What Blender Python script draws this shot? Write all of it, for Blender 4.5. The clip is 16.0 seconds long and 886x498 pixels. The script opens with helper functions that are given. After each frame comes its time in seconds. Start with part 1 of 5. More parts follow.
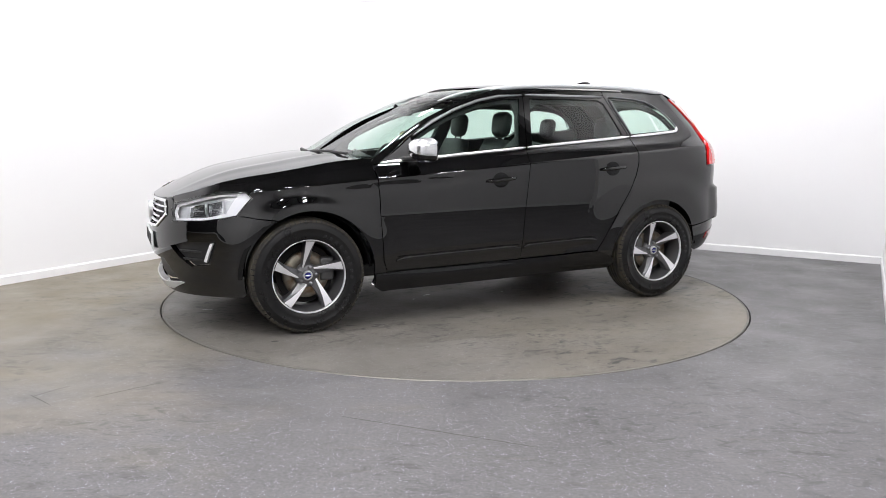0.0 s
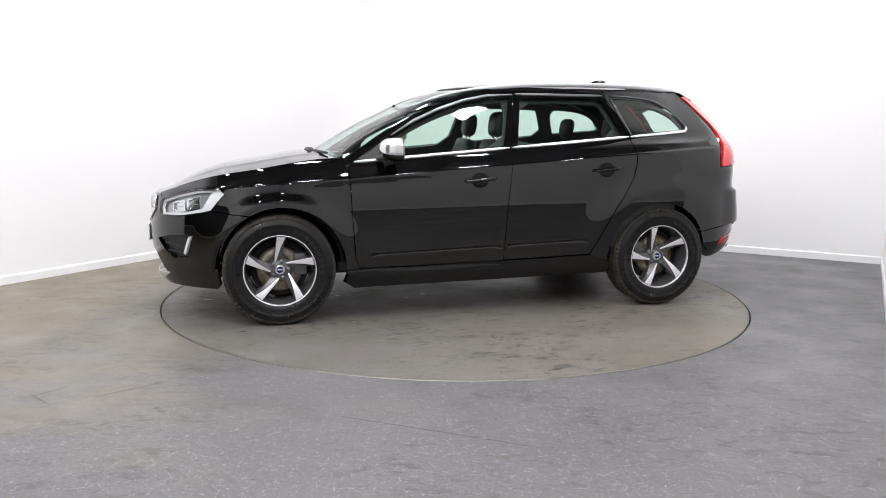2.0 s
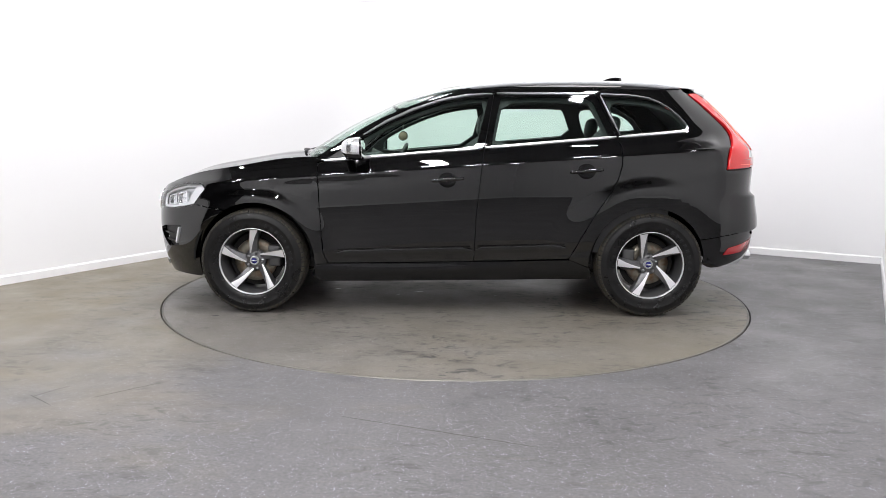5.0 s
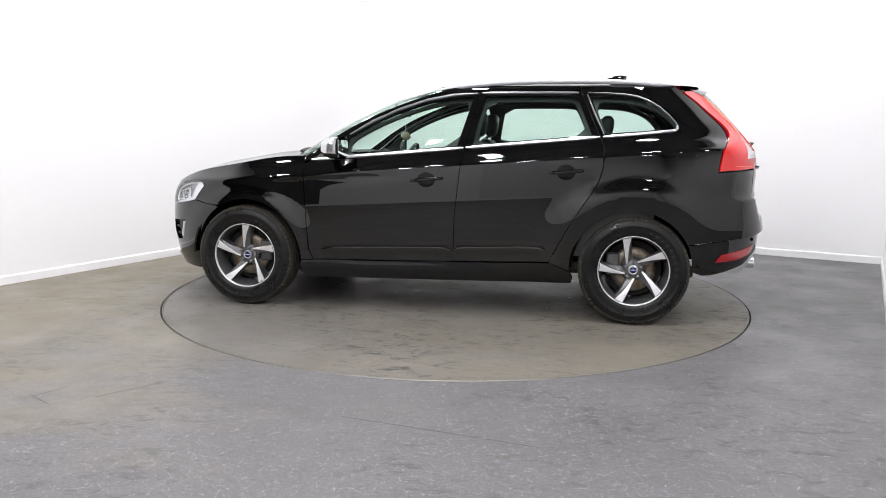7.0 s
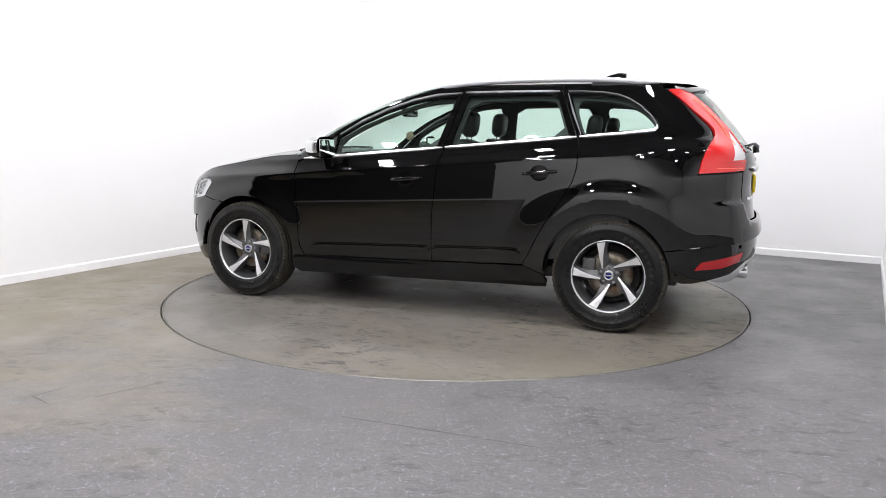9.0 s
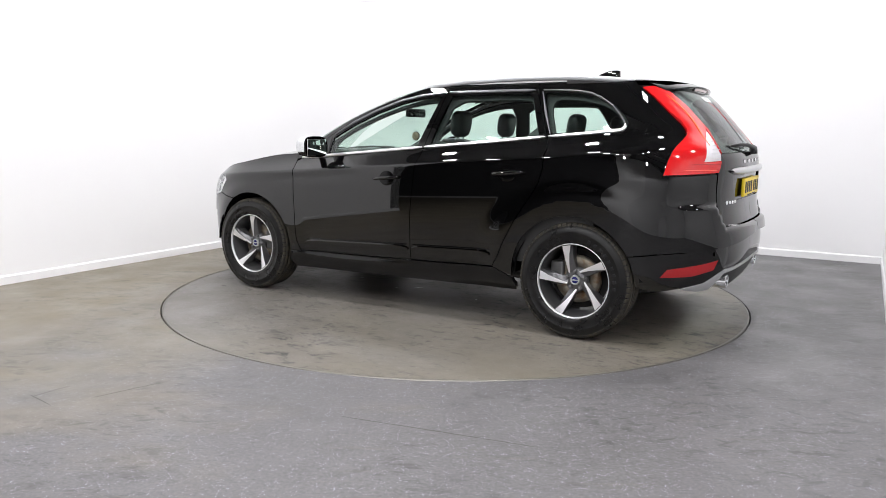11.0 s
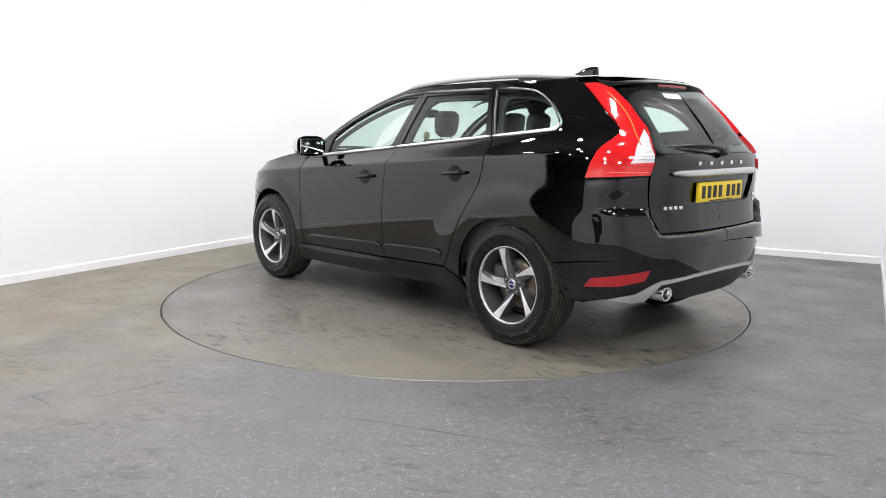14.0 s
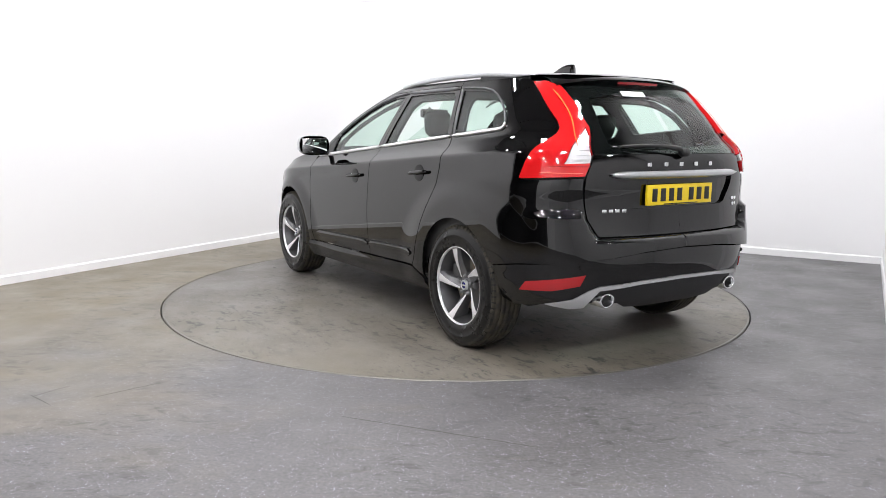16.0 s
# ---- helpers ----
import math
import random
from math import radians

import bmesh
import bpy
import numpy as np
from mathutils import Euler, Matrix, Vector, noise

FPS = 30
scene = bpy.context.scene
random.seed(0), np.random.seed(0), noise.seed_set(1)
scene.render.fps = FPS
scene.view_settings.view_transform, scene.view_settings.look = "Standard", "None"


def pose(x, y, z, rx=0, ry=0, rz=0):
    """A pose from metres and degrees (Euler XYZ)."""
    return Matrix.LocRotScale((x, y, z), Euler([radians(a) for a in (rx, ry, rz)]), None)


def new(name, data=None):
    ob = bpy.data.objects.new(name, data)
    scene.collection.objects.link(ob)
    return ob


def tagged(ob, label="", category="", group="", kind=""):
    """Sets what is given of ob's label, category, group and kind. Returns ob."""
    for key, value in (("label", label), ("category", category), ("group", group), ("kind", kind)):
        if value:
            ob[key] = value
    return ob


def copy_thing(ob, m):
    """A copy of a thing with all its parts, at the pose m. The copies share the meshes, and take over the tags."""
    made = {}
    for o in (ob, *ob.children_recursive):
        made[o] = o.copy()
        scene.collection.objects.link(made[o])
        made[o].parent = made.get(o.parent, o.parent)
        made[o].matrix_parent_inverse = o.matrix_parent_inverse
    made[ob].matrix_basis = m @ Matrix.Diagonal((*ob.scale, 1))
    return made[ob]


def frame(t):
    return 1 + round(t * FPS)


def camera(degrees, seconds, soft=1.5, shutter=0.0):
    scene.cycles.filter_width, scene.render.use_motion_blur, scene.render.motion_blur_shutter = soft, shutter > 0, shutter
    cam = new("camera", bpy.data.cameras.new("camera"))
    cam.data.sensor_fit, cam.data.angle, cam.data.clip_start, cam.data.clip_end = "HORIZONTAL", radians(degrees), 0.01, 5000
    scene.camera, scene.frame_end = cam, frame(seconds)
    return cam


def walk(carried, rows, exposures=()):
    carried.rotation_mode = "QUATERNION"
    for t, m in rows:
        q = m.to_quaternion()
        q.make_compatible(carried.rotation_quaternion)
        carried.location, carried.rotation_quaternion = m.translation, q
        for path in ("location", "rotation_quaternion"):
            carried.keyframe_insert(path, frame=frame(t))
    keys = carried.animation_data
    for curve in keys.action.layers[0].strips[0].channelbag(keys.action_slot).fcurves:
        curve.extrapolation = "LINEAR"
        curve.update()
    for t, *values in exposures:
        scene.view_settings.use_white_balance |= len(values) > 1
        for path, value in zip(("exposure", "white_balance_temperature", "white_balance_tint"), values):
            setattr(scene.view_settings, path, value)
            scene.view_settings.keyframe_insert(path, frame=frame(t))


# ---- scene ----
# ---- camera: fixed on a stand, looking over the turntable ----
cam = camera(62.12, 16.0, soft=0.6)
CAM_POSE = pose(0, -5.908, 1.271, 81.02, 0, 0.901) @ pose(0, 0, 0, 0, 0, 0.483)
walk(cam, [(0.0, CAM_POSE), (16.0, CAM_POSE)])

# ---- light: rows of ceiling panels, a faint even fill added by the world ----
scene.view_settings.exposure = 0.0
world = bpy.data.worlds.new("world")
scene.world = world
world.use_nodes = True
world.node_tree.nodes["Background"].inputs[0].default_value = (0.75, 0.8, 0.9, 1)
world.node_tree.nodes["Background"].inputs[1].default_value = 0.02
ROOM_TURN = 61.2            # degrees: the direction of the side walls
CEILING = 5.2
LAMP_POWER = 49.5
# the last five lamps are unseen, added to brighten hall and south walls
LAMP_SPOTS = [(a, b) for a in (-2.0, 0.1, 2.2) for b in (-6.6, -3.9, -1.2, 1.5)] + [(5.2, -7.5), (5.2, -4.5), (5.2, -1.5), (0.3, -8.5), (2.6, -8.5)]


# ---- materials ----
def material(name, colour, rough=0.5, metal=0.0, **extra):
    m = bpy.data.materials.new(name)
    m.use_nodes = True
    b = m.node_tree.nodes["Principled BSDF"]
    b.inputs["Base Color"].default_value = (*colour, 1)
    b.inputs["Roughness"].default_value = rough
    b.inputs["Metallic"].default_value = metal
    for key, value in extra.items():
        b.inputs[key.replace("_", " ")].default_value = value
    return m


class Nodes:
    """Short hand for node trees."""

    def __init__(self, m):
        self.tree, self.b = m.node_tree, m.node_tree.nodes["Principled BSDF"]
        self.co = self.tree.nodes.new("ShaderNodeTexCoord").outputs["Object"]

    def put(self, value, socket):
        if hasattr(value, "is_linked"):
            self.tree.links.new(value, socket)
        elif isinstance(value, tuple) and len(value) == 3 and socket.type == "RGBA":
            socket.default_value = (*value, 1)
        else:
            socket.default_value = value

    def noise(self, scale, detail=4, rough=0.55, stretch=None, distort=0.0):
        n = self.tree.nodes.new("ShaderNodeTexNoise")
        self.put(self.shift(stretch), n.inputs["Vector"])
        n.inputs["Scale"].default_value, n.inputs["Detail"].default_value = scale, detail
        n.inputs["Roughness"].default_value, n.inputs["Distortion"].default_value = rough, distort
        return n.outputs["Fac"]

    def shift(self, stretch=None, turn=0.0):
        if stretch is None:
            return self.co
        n = self.tree.nodes.new("ShaderNodeMapping")
        n.inputs["Scale"].default_value = stretch
        n.inputs["Rotation"].default_value = (0, 0, turn)
        self.put(self.co, n.inputs["Vector"])
        return n.outputs["Vector"]

    def cells(self, scale, out="Color"):
        n = self.tree.nodes.new("ShaderNodeTexVoronoi")
        self.put(self.co, n.inputs["Vector"])
        n.inputs["Scale"].default_value = scale
        return n.outputs[out]

    def ramp(self, value, a, b, low=0.0, high=1.0):
        n = self.tree.nodes.new("ShaderNodeMapRange")
        self.put(value, n.inputs["Value"])
        for key, v in zip(("From Min", "From Max", "To Min", "To Max"), (a, b, low, high)):
            n.inputs[key].default_value = v
        return n.outputs["Result"]

    def math(self, op, a, b=0.0):
        n = self.tree.nodes.new("ShaderNodeMath")
        n.operation = op
        self.put(a, n.inputs[0])
        self.put(b, n.inputs[1])
        return n.outputs[0]

    def mix(self, fac, a, b):
        n = self.tree.nodes.new("ShaderNodeMix")
        n.data_type = "RGBA"
        self.put(fac, n.inputs["Factor"])
        self.put(a, n.inputs["A"])
        self.put(b, n.inputs["B"])
        return n.outputs["Result"]

    def bump(self, height, strength, distance):
        n = self.tree.nodes.new("ShaderNodeBump")
        n.inputs["Strength"].default_value, n.inputs["Distance"].default_value = strength, distance
        self.put(height, n.inputs["Height"])
        self.put(n.outputs["Normal"], self.b.inputs["Normal"])

    def axis(self, which):
        n = self.tree.nodes.new("ShaderNodeSeparateXYZ")
        self.put(self.co, n.inputs[0])
        return n.outputs[which]


def floor_material(name, dust, dirt, film=0.0):
    """Grey safety vinyl with fine pale flecks, scuffs and a film of brown dust."""
    m = material(name, (0.12, 0.12, 0.12), 0.45)
    k = Nodes(m)
    base = k.mix(k.noise(0.5, 5), (0.104, 0.101, 0.103), (0.134, 0.130, 0.133))
    base = k.mix(k.ramp(k.noise(70, 3), 0.4, 0.62), base, (0.088, 0.085, 0.087))
    # flecks in the vinyl, with their sparkle painted in as a bright colour
    flecks = k.math("MULTIPLY", k.ramp(k.cells(115, "Distance"), 0.26, 0.17), k.ramp(k.noise(29, 2), 0.50, 0.58))
    base = k.mix(flecks, base, (0.48, 0.48, 0.58))
    # dust gathers to one side of the floor, and in patches
    side_of = k.math("ADD", k.math("MULTIPLY", k.axis(0), -0.22), k.math("MULTIPLY", k.axis(1), 0.10))
    where = k.ramp(k.math("ADD", side_of, k.math("MULTIPLY", k.noise(0.7, 5, 0.6, (1, 1.8, 1)), 1.6)), 0.72, 1.35)
    base = k.mix(k.math("MULTIPLY", where, dust), base, (0.170, 0.147, 0.106))
    base = k.mix(k.ramp(k.noise(0.9, 5, 0.6), 0.3, 0.7, film * 0.6, film), base, (0.150, 0.134, 0.108))
    scuff = k.math("MULTIPLY", k.ramp(k.noise(8.0, 9, 0.74, (1, 1.9, 1), 0.9), 0.53, 0.60), k.ramp(k.noise(0.9, 3), 0.38, 0.56, 0.0, dirt))
    base = k.mix(scuff, base, (0.028, 0.027, 0.026))
    dash = k.math("MULTIPLY", k.ramp(k.noise(17, 6, 0.65, (1, 2.6, 1), 0.4), 0.60, 0.66), k.ramp(k.noise(1.6, 3), 0.42, 0.55, 0.0, dirt * 0.85))
    base = k.mix(dash, base, (0.03, 0.028, 0.026))
    streak = k.math("MULTIPLY", k.ramp(k.noise(1.2, 7, 0.7, (1, 16, 1), 0.3), 0.58, 0.70), dirt * 0.6)
    base = k.mix(streak, base, (0.15, 0.135, 0.108))
    k.put(base, k.b.inputs["Base Color"])
    k.put(k.ramp(k.noise(2.2, 6), 0.3, 0.7, 0.34, 0.58), k.b.inputs["Roughness"])
    k.bump(k.noise(160, 2), 0.35, 0.002)
    return m


FLOOR = floor_material("vinyl_floor", 0.9, 0.55)
DISC = floor_material("turntable_vinyl", 0.7, 1.0, 0.65)
WALL = material("white_paint", (0.82, 0.82, 0.82), 0.55)
k = Nodes(WALL)
k.put(k.mix(k.noise(0.35, 3), (0.775, 0.775, 0.785), (0.81, 0.81, 0.818)), k.b.inputs["Base Color"])
k.bump(k.noise(140, 3), 0.08, 0.001)
SKIRT = material("skirting_paint", (0.78, 0.78, 0.79), 0.3)
ROOFING = material("dark_ceiling", (0.10, 0.10, 0.105), 0.7)
k = Nodes(ROOFING)
k.put(k.mix(k.noise(1.5, 4), (0.17, 0.17, 0.175), (0.23, 0.23, 0.235)), k.b.inputs["Base Color"])
CLADDING = material("grey_cladding", (0.4, 0.4, 0.41), 0.6)
k = Nodes(CLADDING)
k.put(k.mix(k.noise(2.0, 4, 0.6, (6, 6, 0.3)), (0.62, 0.62, 0.63), (0.72, 0.72, 0.73)), k.b.inputs["Base Color"])
DARK_HALL = material("dark_hall_paint", (0.05, 0.05, 0.055), 0.7)
k = Nodes(DARK_HALL)
k.put(k.mix(k.noise(1.2, 4), (0.035, 0.035, 0.04), (0.07, 0.07, 0.075)), k.b.inputs["Base Color"])
CASING = material("lamp_casing", (0.7, 0.7, 0.7), 0.4)
GLOW = material("lamp_panel", (1, 1, 1), 0.5, Emission_Color=(1, 0.98, 0.95, 1), Emission_Strength=60.0)
SCRATCH = material("scratch_dirt", (0.06, 0.055, 0.048), 0.8)
PIT = material("dark_gap", (0.012, 0.011, 0.010), 0.9)
EDGE = material("steel_edge", (0.22, 0.21, 0.19), 0.45, 1.0)

PAINT = material("black_car_paint", (0.0010, 0.0010, 0.0011), 0.4, 0.0, Specular_IOR_Level=0.0, Coat_Weight=1.0, Coat_Roughness=0.01, Coat_IOR=1.64)
k = Nodes(PAINT)
k.put(k.ramp(k.noise(6, 4), 0.3, 0.8, 0.006, 0.022), k.b.inputs["Coat Roughness"])
PLASTIC = material("black_plastic", (0.018, 0.018, 0.019), 0.5)
k = Nodes(PLASTIC)
k.bump(k.noise(900, 2), 0.2, 0.0006)
LINER = material("wheel_housing_felt", (0.006, 0.006, 0.006), 0.9, Specular_IOR_Level=0.1)
GLOSS_BLACK = material("gloss_black", (0.003, 0.003, 0.0034), 0.06, Specular_IOR_Level=0.45)
RUBBER = material("tyre_rubber", (0.012, 0.012, 0.013), 0.4, Specular_IOR_Level=0.3)
k = Nodes(RUBBER)
k.put(k.mix(k.ramp(k.noise(7, 5), 0.4, 0.75), (0.005, 0.005, 0.0055), (0.011, 0.0105, 0.010)), k.b.inputs["Base Color"])
k.put(k.ramp(k.noise(11, 3), 0.3, 0.7, 0.22, 0.42), k.b.inputs["Roughness"])
TREAD = material("dusty_tread", (0.06, 0.05, 0.035), 0.85)
k = Nodes(TREAD)
k.put(k.mix(k.ramp(k.noise(14, 5), 0.35, 0.65), (0.016, 0.015, 0.014), (0.055, 0.046, 0.030)), k.b.inputs["Base Color"])
CHROME = material("bright_chrome", (0.86, 0.87, 0.88), 0.06, 1.0)
SATIN = material("satin_silver", (0.60, 0.61, 0.62), 0.28, 1.0)
SILVER = material("silver_paint", (0.58, 0.59, 0.60), 0.35, 0.3, Coat_Weight=0.6, Coat_Roughness=0.05)
RIM_CUT = material("machined_alloy", (0.86, 0.86, 0.88), 0.35, 0.75)
k = Nodes(RIM_CUT)
k.put(k.ramp(k.noise(40, 3), 0.3, 0.7, 0.28, 0.45), k.b.inputs["Roughness"])
RIM_DARK = material("graphite_alloy", (0.15, 0.15, 0.155), 0.36, 0.7, Coat_Weight=0.3)
BRAKE = material("brake_disc_iron", (0.34, 0.31, 0.27), 0.45, 0.9)
k = Nodes(BRAKE)
k.put(k.mix(k.ramp(k.noise(18, 4), 0.45, 0.7), (0.24, 0.22, 0.18), (0.15, 0.09, 0.05)), k.b.inputs["Base Color"])
RED = material("red_lens", (0.60, 0.010, 0.012), 0.07, 0.0, Coat_Weight=1.0, Coat_Roughness=0.02, Emission_Color=(1, 0.03, 0.02, 1), Emission_Strength=0.0)
RED_DEEP = material("dark_red_lens", (0.40, 0.006, 0.01), 0.05, 0.0, Coat_Weight=1.0)
LENS = material("clear_lens", (0.93, 0.94, 0.95), 0.03, 0.0, Transmission_Weight=1.0, IOR=1.08)
REFLECTOR = material("lamp_reflector", (0.80, 0.81, 0.83), 0.18, 1.0)
WHITE_LENS = material("white_lens", (0.68, 0.68, 0.70), 0.12)
YELLOW = material("yellow_plate", (0.90, 0.66, 0.02), 0.35)
INK = material("black_ink", (0.012, 0.012, 0.012), 0.5)
LEATHER = material("black_leather", (0.020, 0.020, 0.021), 0.45)
k = Nodes(LEATHER)
k.bump(k.cells(420, "Distance"), 0.3, 0.001)
TRIM_DARK = material("cabin_trim", (0.03, 0.03, 0.031), 0.6)
LINING = material("grey_headlining", (0.075, 0.075, 0.072), 0.85)
MIRROR = material("mirror_glass", (0.9, 0.92, 0.92), 0.01, 1.0)
BLUE = material("blue_enamel", (0.02, 0.025, 0.16), 0.2)
WHITE_CARD = material("white_card", (0.75, 0.78, 0.77), 0.5)
WOOD = material("pale_wood", (0.32, 0.25, 0.17), 0.5)


def glass_material(name, tint):
    m = material(name, tint, 0.0)
    t = m.node_tree
    clear, gloss, mix = (t.nodes.new("ShaderNodeBsdf" + n) for n in ("Transparent", "Glossy", "Diffuse"))
    t.nodes.remove(mix)
    mix = t.nodes.new("ShaderNodeMixShader")
    facing = t.nodes.new("ShaderNodeLayerWeight")
    facing.inputs["Blend"].default_value = 0.5
    power, scale, add = (t.nodes.new("ShaderNodeMath") for _ in range(3))
    power.operation, scale.operation, add.operation = "POWER", "MULTIPLY", "ADD"
    power.inputs[1].default_value, scale.inputs[1].default_value, add.inputs[1].default_value = 5.0, 0.93, 0.065
    t.links.new(facing.outputs["Facing"], power.inputs[0])
    t.links.new(power.outputs[0], scale.inputs[0])
    t.links.new(scale.outputs[0], add.inputs[0])
    clear.inputs["Color"].default_value = (*tint, 1)
    gloss.inputs["Roughness"].default_value = 0.005
    t.links.new(add.outputs[0], mix.inputs[0])
    t.links.new(clear.outputs[0], mix.inputs[1])
    t.links.new(gloss.outputs[0], mix.inputs[2])
    t.links.new(mix.outputs[0], t.nodes["Material Output"].inputs["Surface"])
    return m


GLASS = glass_material("tinted_glass", (0.80, 0.93, 0.87))


# ---- building helpers ----
def mesh_of(name, bm, mat, smooth=True):
    me = bpy.data.meshes.new(name)
    bm.to_mesh(me)
    bm.free()
    me.materials.append(mat)
    if smooth:
        me.shade_smooth()
    return me


def part(name, bm, mat, parent, label="", at=None, smooth=True):
    ob = new(name, mesh_of(name, bm, mat, smooth))
    ob.parent = parent
    if at is not None:
        ob.matrix_basis = at
    if label:
        ob["label"] = label
    return ob


def box(x0, y0, z0, x1, y1, z1, bevel=0.0, bm=None):
    bm = bm or bmesh.new()
    m = Matrix.Translation(((x0 + x1) / 2, (y0 + y1) / 2, (z0 + z1) / 2)) @ Matrix.Diagonal((x1 - x0, y1 - y0, z1 - z0, 1))
    made = bmesh.ops.create_cube(bm, size=1, matrix=m)["verts"]
    if bevel:
        edges = list({e for v in made for e in v.link_edges})
        bmesh.ops.bevel(bm, geom=edges, offset=bevel, segments=2, profile=0.6, affect="EDGES")
    return bm


def curve(points):
    """A smooth function through (x, value) points."""
    xs, ys = np.array([p[0] for p in points], float), np.array([p[1] for p in points], float)
    if xs[0] > xs[-1]:
        xs, ys = xs[::-1], ys[::-1]
    slope = np.gradient(ys, xs)

    def f(x):
        x = min(max(x, xs[0]), xs[-1])
        i = min(max(int(np.searchsorted(xs, x)) - 1, 0), len(xs) - 2)
        w = xs[i + 1] - xs[i]
        t = (x - xs[i]) / w
        return float((1 + 2 * t) * (1 - t) ** 2 * ys[i] + t * (1 - t) ** 2 * w * slope[i]
                     + t * t * (3 - 2 * t) * ys[i + 1] + t * t * (t - 1) * w * slope[i + 1])
    return f


def steps(a, b, n):
    return [a + (b - a) * i / n for i in range(n + 1)]


def grid_mesh(rows, bm=None, close=False):
    """Quads between rows of points."""
    bm = bm or bmesh.new()
    vs = [[bm.verts.new(p) for p in r] for r in rows]
    for a, b in zip(vs, vs[1:]):
        n = len(a)
        for i in range(n if close else n - 1):
            q = (a[i], a[(i + 1) % n], b[(i + 1) % n], b[i])
            if len({tuple(v.co) for v in q}) > 2:
                try:
                    bm.faces.new(q)
                except ValueError:
                    pass
    return bm


def spin(profile, steps=64, axis="Y", bm=None):
    """A turned shape about the y axis from (radius, y) points."""
    rows = []
    for i in range(steps + 1):
        a = 2 * math.pi * i / steps
        rows.append([(r * math.cos(a), y, r * math.sin(a)) for r, y in profile])
    bm = grid_mesh(rows, bm)
    bmesh.ops.remove_doubles(bm, verts=bm.verts, dist=1e-5)
    return bm


def tube(points, radius, sides=10, bm=None, flat=1.0):
    """A closed tube along points; flat squeezes it in z."""
    pts = [Vector(p) for p in points]
    rows = []
    for i, p in enumerate(pts):
        d = (pts[min(i + 1, len(pts) - 1)] - pts[max(i - 1, 0)]).normalized()
        side = d.cross(Vector((0, 0, 1)))
        side = side.normalized() if side.length > 1e-4 else Vector((1, 0, 0))
        up = side.cross(d)
        r = radius[i] if isinstance(radius, (list, tuple)) else radius
        rows.append([p + side * r * math.cos(2 * math.pi * j / sides) + up * r * flat * math.sin(2 * math.pi * j / sides) for j in range(sides)])
    bm = grid_mesh(rows, bm, close=True)
    for r in (rows[0], rows[-1]):
        bm.faces.new([bm.verts.new(p) for p in r])
    bmesh.ops.remove_doubles(bm, verts=bm.verts, dist=1e-6)
    bmesh.ops.recalc_face_normals(bm, faces=bm.faces)
    return bm


# ---- the hall: floor, turntable, walls, ceiling ----
DISC_R = 2.243
COVE = 0.9                  # radius of the rounded wall corner


